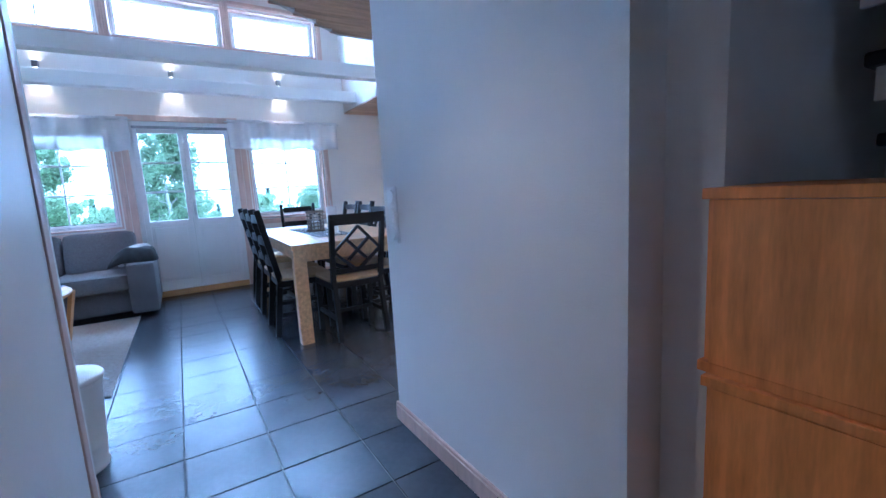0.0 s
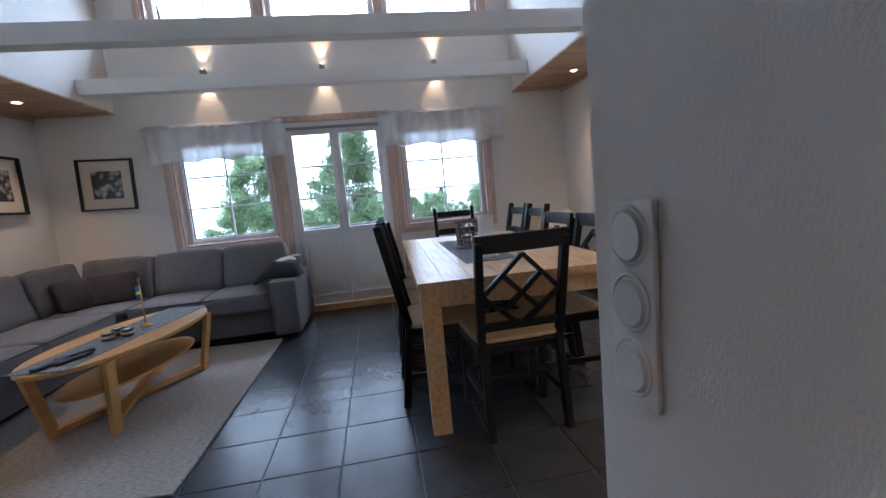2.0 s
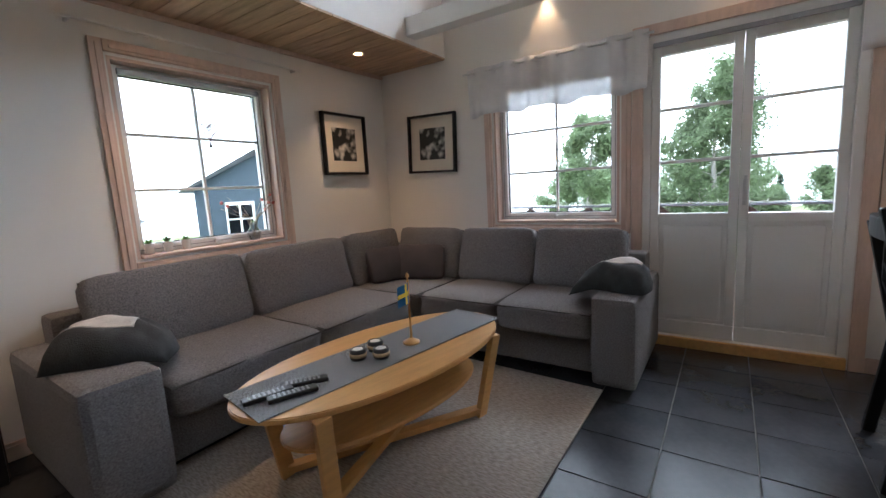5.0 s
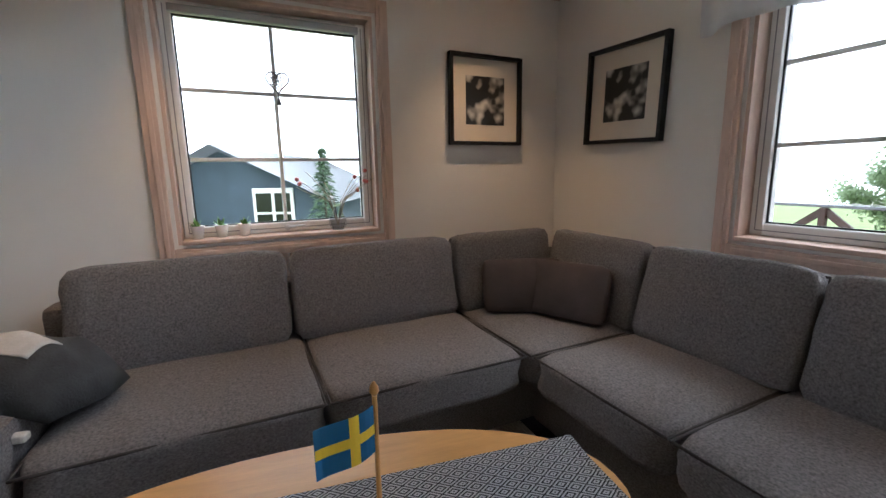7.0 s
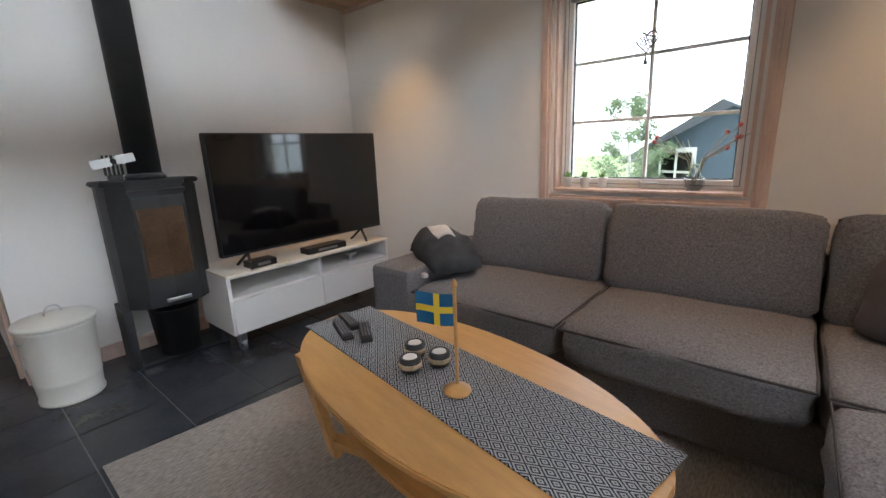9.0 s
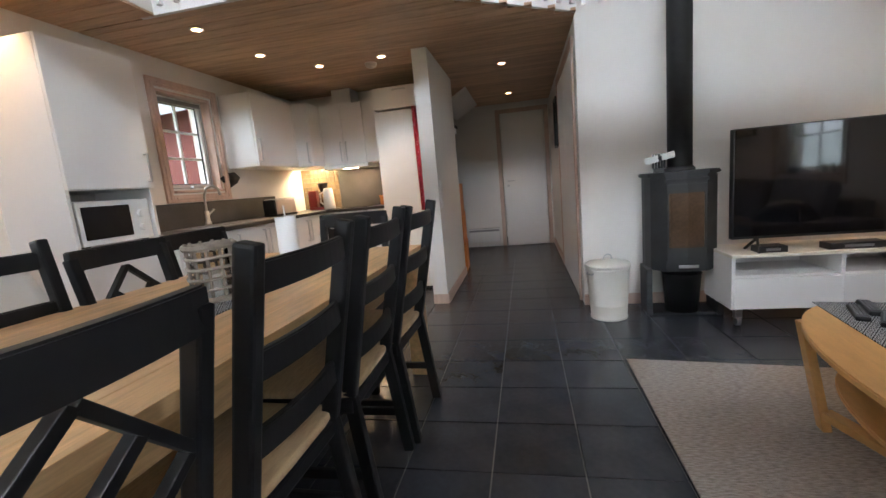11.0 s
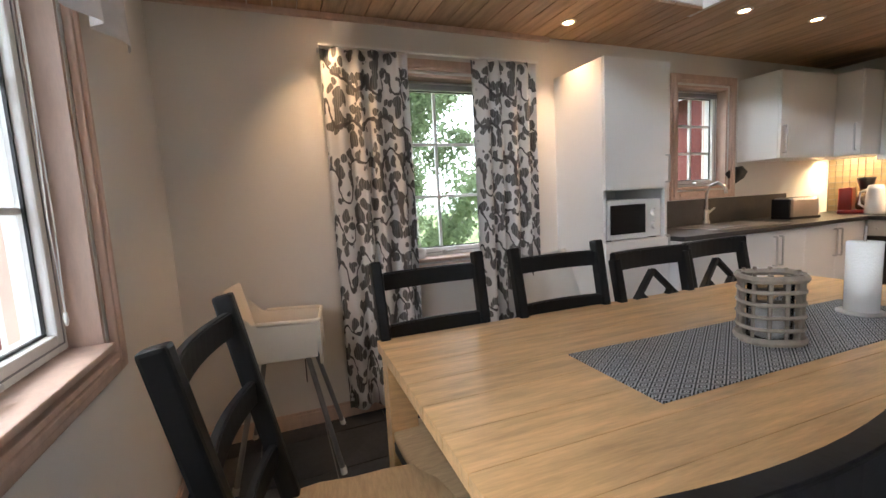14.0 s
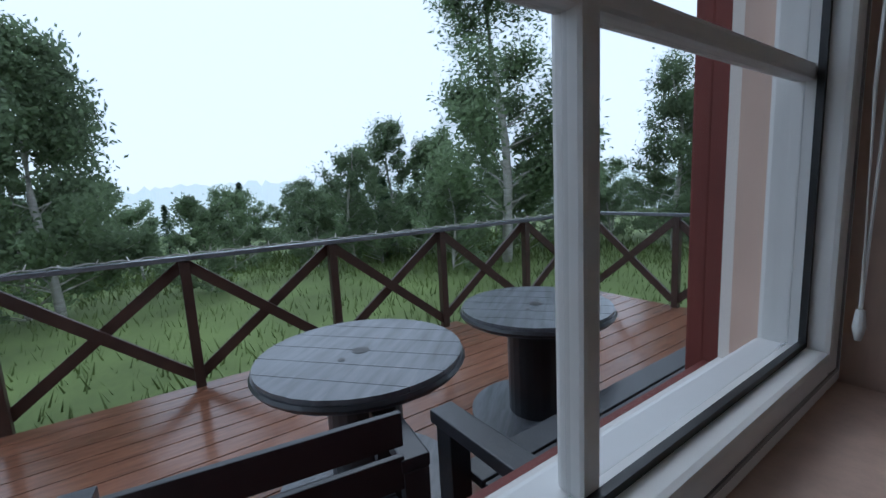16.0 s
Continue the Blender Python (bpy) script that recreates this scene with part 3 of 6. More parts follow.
def terrace_door():
    ob = tagged(new("door_1"), "white glazed double door to the terrace, closed", "door", kind="structure")
    x0, x1, z0, z1 = DOOR[0], DOOR[1], 0.07, 2.015
    bm = bmesh.new()
    box(bm, x0 - 0.07, -0.022, 0.001, x0 - 0.005, -0.001, z1 + 0.07, bevel=0.004)
    box(bm, x1 + 0.005, -0.022, 0.001, x1 + 0.07, -0.001, z1 + 0.07, bevel=0.004)
    box(bm, x0 - 0.004, -0.022, z1 + 0.005, x1 + 0.004, -0.001, z1 + 0.07, bevel=0.004)
    part("casing", bm, TRIM, ob, "pale pine casing")
    part("threshold", B(x0 + 0.002, -0.02, 0.0, x1 - 0.002, 0.16, 0.068, bevel=0.006), BIRCH, ob, "varnished wooden threshold")
    bm = bmesh.new()
    box(bm, x0 + 0.001, 0.0, z0, x0 + 0.04, 0.15, z1 - 0.001)
    box(bm, x1 - 0.04, 0.0, z0, x1 - 0.001, 0.15, z1 - 0.001)
    box(bm, x0 + 0.041, 0.0, z1 - 0.05, x1 - 0.041, 0.15, z1 - 0.001)
    part("door_frame", bm, WHITE, ob)
    part("blind", B(x0 + 0.05, -0.02, z1 - 0.075, x1 - 0.05, -0.001, z1 - 0.045, bevel=0.006), GREY, ob, "rolled grey blind")
    mid = (x0 + x1) / 2
    for a, b, s in ((x0 + 0.042, mid - 0.001, 1), (mid + 0.001, x1 - 0.042, -1)):
        leaf = part("leaf", B(a, 0.03, z0 + 0.002, b, 0.08, z0 + 0.1, bevel=0.004), WHITE, ob)
        bm = bmesh.new()
        for q in ((a, z0 + 0.1, a + 0.05, z1 - 0.052), (b - 0.05, z0 + 0.1, b, z1 - 0.052), (a + 0.05, z1 - 0.12, b - 0.05, z1 - 0.052), (a + 0.05, 0.84, b - 0.05, 0.895)):
            box(bm, q[0], 0.03, q[1], q[2], 0.08, q[3], bevel=0.005)
        part("stile", bm, WHITE, leaf)
        part("panel", B(a + 0.05, 0.045, z0 + 0.1, b - 0.05, 0.07, 0.84, bevel=0.004), WHITE, leaf)
        part("panel_moulding", B(a + 0.075, 0.038, z0 + 0.125, b - 0.075, 0.05, 0.815, bevel=0.008), WHITE, leaf)
        for j in range(3):
            h = (z1 - 0.12 - 0.895) / 3
            g = part("pane", B(a + 0.051, 0.053, 0.896 + h * j, b - 0.051, 0.057, 0.894 + h * (j + 1)), GLASS, leaf)
            g.visible_shadow = False
            if j:
                part("muntin", B(a + 0.05, 0.045, 0.885 + h * j, b - 0.05, 0.065, 0.905 + h * j, bevel=0.004), WHITE, leaf)
    hb = BAR((mid + 0.03, 0.0, 1.0), (mid + 0.03, 0.0, 1.12), 0.016, 0.014, 0.004)
    box(hb, mid + 0.018, 0.012, 0.94, mid + 0.042, 0.029, 1.1, bevel=0.005)
    part("handle", hb, STEEL, ob, "steel espagnolette handle")


terrace_door()


def panel_door(name, m, w, h, label, knob=False, parent=None):
    ob = tagged(new(name), label, "door", kind="structure")
    ob.matrix_basis = m
    part("leaf", B(0, -0.02, 0.008, w, 0.02, h, bevel=0.003), WHITE, ob)
    if not knob:
        for z0, z1 in ((0.15, 0.88), (1.0, 1.3), (1.42, h - 0.14)):
            for s in (-1, 1):
                bm = bmesh.new()
                y = sorted((s * 0.02, s * 0.026))
                for q in ((0.12, z0, 0.135, z1), (w - 0.135, z0, w - 0.12, z1), (0.135, z0, w - 0.135, z0 + 0.015), (0.135, z1 - 0.015, w - 0.135, z1)):
                    box(bm, q[0], y[0], q[1], q[2], y[1], q[3])
                part("panel_moulding", bm, WHITE, ob)
        for s in (-1, 1):
            hb = CYL((w - 0.06, s * 0.02, 1.02), (w - 0.06, s * 0.06, 1.02), 0.011)
            bar(hb, (w - 0.055, s * 0.058, 1.02), (w - 0.17, s * 0.058, 1.02), 0.016, 0.014, 0.005)
            cyl(hb, (w - 0.06, s * 0.02, 0.95), (w - 0.06, s * 0.026, 0.95), 0.02)
            part("door_handle", hb, STEEL, ob, "steel lever handle")
    else:
        kb = lathe([(0.012, 0), (0.008, 0.015), (0.018, 0.03), (0.02, 0.042), (0.008, 0.052)], 16)
        part("knob", kb, STEEL, ob, "small round knob", True, pose(w - 0.06, -0.02, 0.95, 90, 0, 0))
    return ob


panel_door("door_2", pose(2.34, -7.262, 0, 0, 0, 3), 0.64, 2.04, "white three-panel interior door standing ajar")
for y, s in ((-4.15, -1), (-4.85, -1)):
    panel_door("door_closet", pose(2.245, y - 0.005, 0, 0, 0, -90), 0.69, 2.02, "plain white closet door with a round knob, closed", True)
bm = bmesh.new()
box(bm, 2.251, -4.15, 0.001, 2.27, -4.09, 2.1, bevel=0.004)
box(bm, 2.251, -5.62, 0.001, 2.27, -5.55, 2.1, bevel=0.004)
box(bm, 2.251, -5.549, 2.03, 2.27, -4.151, 2.1, bevel=0.004)
structure("trim_closet", bm, TRIM, "pine casing round the closet doors")
bm = bmesh.new()
box(bm, 2.27, -7.299, 0.001, 2.33, -7.28, 2.11, bevel=0.004)
box(bm, 3.0, -7.299, 0.001, 3.06, -7.28, 2.11, bevel=0.004)
box(bm, 2.331, -7.299, 2.05, 2.999, -7.28, 2.11, bevel=0.004)
structure("trim_hall_door", bm, TRIM, "pine casing round the hall doorway")


def spot(x, y, z=ZC, power=13):
    ob = thing("recessed_spotlight", "lit warm recessed ceiling spotlight with a white ring", "light", pose(x, y, z), "ceiling spotlights")
    part("ring", lathe([(0.032, -0.001), (0.044, -0.002), (0.044, -0.007), (0.034, -0.01), (0.03, -0.006)], 20), WHITE, ob, "", True)
    part("bulb", CYL((0, 0, -0.0015), (0, 0, -0.006), 0.029, seg=16), LAMPGLOW, ob, "glowing bulb")
    light("spot_light", "SPOT", look((x, y, z - 0.02), (x + 0.001, y, 0)), power, WARM, angle=84, blend=0.95)


for x, y in ((0.34, -0.63), (0.37, -1.96), (0.36, -3.3), (5.12, -0.75), (5.10, -2.17), (4.7, -3.1), (4.66, -3.72), (4.4, -4.2), (3.82, -4.2), (2.83, -4.98), (2.82, -6.52)):
    spot(x, y, ZC, 8 if y < -4.9 else 17)
for x in (1.6, 2.74, 3.9):
    ob = thing("wall_lamp", "small grey up-and-down wall lamp, lit", "lamp", pose(x, 0, 2.535), "gable wall lamps")
    part("body", B(-0.025, -0.075, -0.035, 0.025, -0.02, 0.035, bevel=0.006), GREY, ob)
    part("bracket", B(-0.02, -0.02, -0.025, 0.02, -0.001, 0.025), GREY, ob)
    for s in (-1, 1):
        part("bulb", CYL((0, -0.047, s * 0.0355), (0, -0.047, s * 0.038), 0.018), LAMPGLOW, ob, "glowing lens")
        light("wall_lamp_light", "SPOT", look((x, -0.047, 2.535 + s * 0.045), (x, -0.044, 2.535 + s)), 5, WARM, angle=70, blend=0.7)
ob = thing("smoke_alarm", "round cream smoke alarm on the board ceiling", "alarm", pose(3.97, -4.35, ZC))
part("body", lathe([(0.055, -0.001), (0.055, -0.02), (0.04, -0.035), (0.01, -0.036)], 24), BEIGE, ob, "", True)
part("grille", lathe([(0.03, -0.036), (0.028, -0.041), (0.005, -0.041)], 20), BEIGE, ob, "", True)


def railing(a, b, y_out=0.0):
    """Loft railing between two plan points: handrail, bottom rail and balusters."""
    a, b = Vector((*a, 0)), Vector((*b, 0))
    ob = thing("loft_railing", "white painted loft railing with upright balusters", "railing", group="loft railings")
    part("handrail", BAR(a + Vector((0, 0, 3.2)), b + Vector((0, 0, 3.2)), 0.06, 0.045, 0.005), WHITE, ob)
    part("bottom_rail", BAR(a + Vector((0, 0, 2.52)), b + Vector((0, 0, 2.52)), 0.035, 0.045, 0.004), WHITE, ob)
    n = max(2, round((b - a).length / 0.115))
    out = Vector((-(b - a).y, (b - a).x, 0)).normalized() * 0.032
    me = mesh("baluster", B(-0.014, -0.014, 2.24, 0.014, 0.014, 3.176), WHITE)
    for i in range(n):
        p = a + (b - a) * ((i + 0.5) / n) - out
        o = new("baluster", me)
        o.parent = ob
        o.matrix_basis = pose(p.x, p.y, 0, 0, 0, math.degrees(math.atan2((b - a).y, (b - a).x)))


railing((4.75, -2.85), (3.73, -2.85))
railing((3.73, -2.85), (2.25, -3.9))
railing((2.25, -3.93), (0.75, -3.93))
# ---------- dining table and chairs ----------
T0, T1, T2, T3 = -0.51, 0.51, -1.05, 1.05
table = thing("dining_table", "long oak dining table with square tapered legs", "table", pose(3.81, -1.78, 0, 0, 0, -1.8))
for i in range(8):
    a = T0 + (T1 - T0) * i / 8
    part("plank", B(a + 0.0005, T2, 0.705, a + (T1 - T0) / 8 - 0.0005, T3, 0.742, bevel=0.0015), OAK, table)
for y in (T2 + 0.05, T3 - 0.075):
    part("apron", B(T0 + 0.1, y, 0.61, T1 - 0.1, y + 0.025, 0.705), OAK, table)
for x in (T0 + 0.05, T1 - 0.075):
    part("apron", B(x, T2 + 0.1, 0.61, x + 0.025, T3 - 0.1, 0.705), OAK, table)
for x in (T0 + 0.01, T1 - 0.1):
    for y in (T2 + 0.01, T3 - 0.1):
        part("leg", B(x, y, 0.0, x + 0.09, y + 0.09, 0.705, bevel=0.005), OAK, table)


def chair_base(ob):
    for x in (-0.19, 0.19):
        part("leg", BAR((x, 0.19, 0.0), (x, 0.18, 0.43), 0.038, 0.038, 0.005), BLACK, ob)
        bm = BAR((x, -0.24, 0.0), (x * 0.97, -0.185, 0.45), 0.034, 0.042, 0.005, up=(0, 1, 0))
        part("leg", bm, BLACK, ob)
        part("stretcher", BAR((x, -0.21, 0.17), (x, 0.18, 0.17), 0.02, 0.032, 0.004), BLACK, ob)
    part("stretcher", BAR((-0.185, 0.0, 0.17), (0.185, 0.0, 0.17), 0.02, 0.03, 0.004), BLACK, ob)
    part("seat_frame", B(-0.21, -0.2, 0.39, 0.21, 0.205, 0.435, bevel=0.008), BLACK, ob)
    part("seat", pillow(0.43, 0.42, 0.035, 0.3, 4), SEAT, ob, "tan woven seat", True, pose(0, 0.01, 0.434))


def arc_rail(half, y, bow, thick, z0, z1):
    """A rail bowed backwards in the middle."""
    xs = [-half + 2 * half * k / 10 for k in range(11)]
    pts = [(x, y + bow * x * x - thick / 2) for x in xs] + [(x, y + bow * x * x + thick / 2) for x in xs[::-1]]
    return outline(pts, z0, z1, 0.004)


def ladder_chair(m):
    ob = thing("dining_chair", "black ladder-back dining chair with a tan seat", "chair", m, "chairs round the table")
    chair_base(ob)
    for x in (-0.185, 0.185):
        part("back_post", BAR((x, -0.185, 0.44), (x * 1.06, -0.30, 1.0), 0.036, 0.046, 0.008, up=(0, 1, 0)), BLACK, ob)
    for z in (0.585, 0.755, 0.93):
        y = -0.185 - (z - 0.44) * 0.2075
        part("back_slat", arc_rail(0.172, y - 0.02, 0.6, 0.02, z - 0.031, z + 0.031), BLACK, ob)
    return ob


def diamond_chair(m):
    ob = thing("dining_chair", "black dining chair with a diamond lattice back", "chair", m, "chairs round the table")
    chair_base(ob)
    for x in (-0.19, 0.19):
        part("back_post", BAR((x, -0.185, 0.44), (x * 1.04, -0.278, 0.915), 0.036, 0.04, 0.006, up=(0, 1, 0)), BLACK, ob)

    def at(x, z):
        return (x, -0.185 - (z - 0.44) * 0.195, z)
    part("top_rail", arc_rail(0.212, -0.295, 0.5, 0.03, 0.866, 0.944), BLACK, ob)
    part("bottom_rail", BAR(at(-0.185, 0.52), at(0.185, 0.52), 0.022, 0.04, 0.004), BLACK, ob)
    for s in (-1, 1):
        part("lattice_bar", BAR(at(s * 0.18, 0.67), at(s * 0.0, 0.85), 0.02, 0.026, 0.003, up=(0, 1, 0)), BLACK, ob)
        part("lattice_bar", BAR(at(s * 0.18, 0.67), at(s * 0.03, 0.53), 0.02, 0.026, 0.003, up=(0, 1, 0)), BLACK, ob)
        part("lattice_bar", BAR(at(s * 0.09, 0.76), at(-s * 0.07, 0.6), 0.022, 0.026, 0.003, up=(0, 1, 0)), BLACK, ob)
        part("lattice_bar", BAR(at(s * 0.1, 0.6), at(s * 0.02, 0.53), 0.02, 0.026, 0.003, up=(0, 1, 0)), BLACK, ob)
    return ob


lad = ladder_chair(pose(3.45, -1.37, 0, 0, 0, -91))
for x, y, r in ((3.44, -1.85, -89), (3.42, -2.29, -91.5), (4.11, -0.97, 91), (4.08, -1.49, 88)):
    copy_thing(lad, pose(x, y, 0, 0, 0, r))
tagged(copy_thing(lad, pose(3.88, -0.60, 0, 0, 0, 172)), "black ladder-back dining chair at the window end of the table")
dia = diamond_chair(pose(3.71, -2.68, 0, 0, 0, 2))
for x, y, r in ((4.06, -1.96, 90), (4.09, -2.41, 91), (3.49, -0.90, -92)):
    copy_thing(dia, pose(x, y, 0, 0, 0, r))

solid("table_runner", outline([(3.58, -2.42), (3.88, -2.41), (3.93, -1.20), (3.61, -1.19)], 0.7425, 0.7465), RUNNER, "grey diamond-weave runner on the dining table", "runner")


def lantern(m):
    ob = thing("wicker_lantern", "round grey wicker lantern with a glass insert", "lantern", m)
    for z in (0.01, 0.045, 0.08, 0.115, 0.15, 0.185):
        thick = 0.011 if z in (0.01, 0.185) else 0.006
        part("hoop", tube([(0.078 * math.cos(a), 0.078 * math.sin(a), z + 0.002 * math.sin(3 * a)) for a in [2 * math.pi * i / 20 for i in range(21)]], thick, 6), WICKER, ob)
    for i in range(12):
        a = 2 * math.pi * i / 12
        part("stave", CYL((0.074 * math.cos(a), 0.074 * math.sin(a), 0.0), (0.074 * math.cos(a + 0.03), 0.074 * math.sin(a + 0.03), 0.2), 0.0055, seg=6), WICKER, ob)
    part("base", lathe([(0.075, 0.0), (0.075, 0.008)], 20), WICKER, ob)
    part("glass", lathe([(0.055, 0.009), (0.055, 0.17), (0.053, 0.17), (0.053, 0.012)], 20), GLASS, ob, "clear glass cylinder", True)
    part("candle", CYL((0, 0, 0.009), (0, 0, 0.09), 0.035), WAX, ob, "white candle")
    return ob


lantern(pose(3.74, -1.76, 0.747))
ob = thing("paper_towel_holder", "white paper towel roll on a steel stand", "paper towel", pose(3.75, -2.26, 0.747))
part("base", lathe([(0.065, 0), (0.065, 0.005), (0.01, 0.007)], 24), STEEL, ob, "", True)
part("rod", CYL((0, 0, 0.006), (0, 0, 0.29), 0.004), STEEL, ob)
part("roll", lathe([(0.045, 0.008), (0.046, 0.24), (0.018, 0.24)], 24), PAPER, ob, "", True)

# ---------- corner sofa ----------
sofa = thing("corner_sofa", "large grey fabric corner sofa with loose cushions", "sofa")
part("base", B(0.06, -2.46, 0.05, 0.82, -0.06, 0.27, bevel=0.02), SOFA, sofa)
part("base", B(0.821, -0.78, 0.05, 2.13, -0.06, 0.27, bevel=0.02), SOFA, sofa)
part("arm", B(0.06, -2.73, 0.04, 0.96, -2.46, 0.53, bevel=0.035), SOFA, sofa)
part("arm", B(2.13, -0.9, 0.04, 2.36, -0.06, 0.53, bevel=0.035), SOFA, sofa)
part("back_frame", B(0.04, -2.6, 0.05, 0.2, -0.04, 0.66, bevel=0.03), SOFA, sofa)
part("back_frame", B(0.201, -0.2, 0.05, 2.3, -0.04, 0.66, bevel=0.03), SOFA, sofa)


def seat_cushion(x, y, w, d, r, label=""):
    c = part("seat_cushion", pillow(w, d, 0.185, 0.14, 8, x), SOFA, sofa, label, True, pose(x, y, 0.265, 0, 0, r))
    h, k = w / 2 * 0.985, d / 2 * 0.985
    pts = [(-h, k), (-h, -k), (h, -k), (h, k)]
    part("piping", tube([(a, b, 0.158) for a, b in pts], 0.005, 6), PIPING, c)


def back_cushion(x, y, w, r, tilt=14, h=0.46):
    c = part("back_cushion", pillow(w, 0.41, 0.17, 0.35, 8, x + y), SOFA, sofa, "", True, pose(x, y, 0.435, 0, 0, r) @ pose(0, 0, 0.185, 90 - tilt, 0, 0) @ pose(0, 0, -0.085))
    part("piping", tube([(-w * 0.485, -0.16, 0.06), (-w * 0.485, 0.185, 0.06), (w * 0.485, 0.185, 0.06), (w * 0.485, -0.16, 0.06)], 0.005, 6), PIPING, c)


for y in (-2.065, -1.295):
    seat_cushion(0.56, y, 0.765, 0.79, 90)
seat_cushion(0.54, -0.50, 0.84, 0.8, 0)
for x in (1.262, 1.845):
    seat_cushion(x, -0.52, 0.58, 0.76, 0)
for y, w in ((-2.11, 0.77), (-1.31, 0.79)):
    back_cushion(0.29, y, w, 90)
back_cushion(0.30, -0.60, 0.60, 90, 12)
back_cushion(0.67, -0.29, 0.60, 0, 12)
for x, w in ((1.29, 0.6), (1.90, 0.6)):
    back_cushion(x, -0.29, w, 0)
for x, y, r in ((0.52, -0.62, 66), (0.70, -0.50, 24)):
    solid("scatter_cushion", pillow(0.40, 0.27, 0.12, 0.9, 8, x), CUSHION, "dark brown scatter cushion slumped in the sofa corner", "cushion", pose(x, y, 0.575, 0, 0, r) @ pose(0, 0, 0, 68, 0, 0) @ pose(0, 0, -0.06), True, "scatter cushions")


def bundle(u0, u1, v0, v1, lift, seed, n=26):
    """Part of a soft rolled-up blanket as a closed shell; u and v run from -1 to 1 over the whole bundle."""
    bm = bmesh.new()

    def spot_at(u, v, d):
        ru, rv = max(0.0, 1 - abs(u) ** 3.2), max(0.0, 1 - abs(v) ** 2.6)
        z = 0.155 * ru ** 0.42 * rv ** 0.5 * (1 - 0.22 * u)
        z += 0.012 * math.sin(7 * v + 3 * u + seed) * ru * rv + 0.016 * noise.noise(Vector((u * 2.2, v * 2.2, seed))) * ru
        x = 0.23 * u + 0.02 * math.sin(2 * v + seed)
        y = 0.165 * v * (1 + 0.1 * math.sin(3 * u + seed))
        return Vector((x, y, max(0.0, z) + d - 0.07 * max(0.0, u - 0.35)))
    grid_ = [[(u0 + (u1 - u0) * i / n, v0 + (v1 - v0) * j / n) for j in range(n + 1)] for i in range(n + 1)]
    top = [[bm.verts.new(spot_at(u, v, lift)) for u, v in row] for row in grid_]
    if lift:
        low = [[bm.verts.new(spot_at(u, v, 0)) for u, v in row] for row in grid_]
    else:
        low = [[bm.verts.new((p.co.x * 0.97, p.co.y * 0.97, -0.07 * max(0.0, p.co.x / 0.23 - 0.35) - 0.004)) for p in row] for row in top]
    g = [low, top]
    for i in range(n):
        for j in range(n):
            bm.faces.new((g[1][i][j], g[1][i + 1][j], g[1][i + 1][j + 1], g[1][i][j + 1]))
            bm.faces.new((g[0][i][j], g[0][i][j + 1], g[0][i + 1][j + 1], g[0][i + 1][j]))
    for k in range(n):
        for a, b in (((k, 0), (k + 1, 0)), ((k + 1, n), (k, n)), ((0, k + 1), (0, k)), ((n, k), (n, k + 1))):
            bm.faces.new((g[1][a[0]][a[1]], g[0][a[0]][a[1]], g[0][b[0]][b[1]], g[1][b[0]][b[1]]))
    return bm


def throw(m, label, seed):
    ob = thing("folded_throw", label, "throw", m @ Matrix.Diagonal((0.88, 0.88, 0.92, 1)), "folded throws")
    part("blanket", bundle(-1, 1, -1, 1, 0, seed), THROW, ob, "", True)
    part("stripe", bundle(-0.75, 0.4, -0.4, 0.2, 0.004, seed, 14), PALE, ob, "pale woven stripe", True)
    part("fringe", pillow(0.06, 0.035, 0.03, 0.4, 5, seed), PALE, ob, "pale tassel end", True, pose(0.16, -0.2, -0.075, 0, 0, 15))
    return ob


throw(pose(0.62, -2.5, 0.535, 0, 0, 62), "charcoal folded throw with a pale stripe on the sofa arm", 1)
throw(pose(2.18, -0.62, 0.535, 0, 0, 175), "charcoal folded throw with a pale stripe beside the terrace door", 4)

# ---------- rug and coffee table ----------
solid("rug", outline([(0.76, -2.72), (2.17, -2.90), (2.19, -0.87), (0.74, -0.8)], 0.001, 0.011, 0.002), RUG, "flat-woven beige rug under the coffee table", "rug")
coffee = thing("coffee_table", "oval birch coffee table with a lower shelf", "table", pose(1.50, -1.80, 0, 0, 0, -9))


def ellipse(a, b, p=2.0, n=48):
    return [(math.copysign(abs(math.cos(t)) ** (2 / p), math.cos(t)) * a, math.copysign(abs(math.sin(t)) ** (2 / p), math.sin(t)) * b) for t in [2 * math.pi * i / n for i in range(n)]]


part("tabletop", outline(ellipse(0.325, 0.66, 2.1), 0.428, 0.45, 0.004), BIRCH, coffee)
part("shelf", outline(ellipse(0.24, 0.5, 2.1), 0.24, 0.256, 0.004), BIRCH, coffee)
for sx in (-1, 1):
    for sy in (-1, 1):
        part("leg", BAR((sx * 0.17, sy * 0.42, 0.011), (sx * 0.235, sy * 0.47, 0.428), 0.03, 0.06, 0.004, up=(0, 1, 0)), BIRCH, coffee)
for s in (-1, 1):
    part("cross_brace", BAR((-0.17, s * 0.42, 0.045 + 0.0155 * (s + 1)), (0.17, -s * 0.42, 0.045 + 0.0155 * (s + 1)), 0.05, 0.03, 0.003), BIRCH, coffee)
runner = solid("table_runner", outline([(-0.15, -0.62), (0.14, -0.63), (0.15, 0.62), (-0.15, 0.64)], 0.0, 0.004), RUNNER, "grey diamond-weave runner on the coffee table", "runner", pose(1.50, -1.80, 0.4505, 0, 0, -9))
for end in (-0.632, 0.618):
    part("hem", B(-0.15, end, 0.0041, 0.145, end + 0.014, 0.0062, bevel=0.0008), RUNNER, runner, "rolled hem")
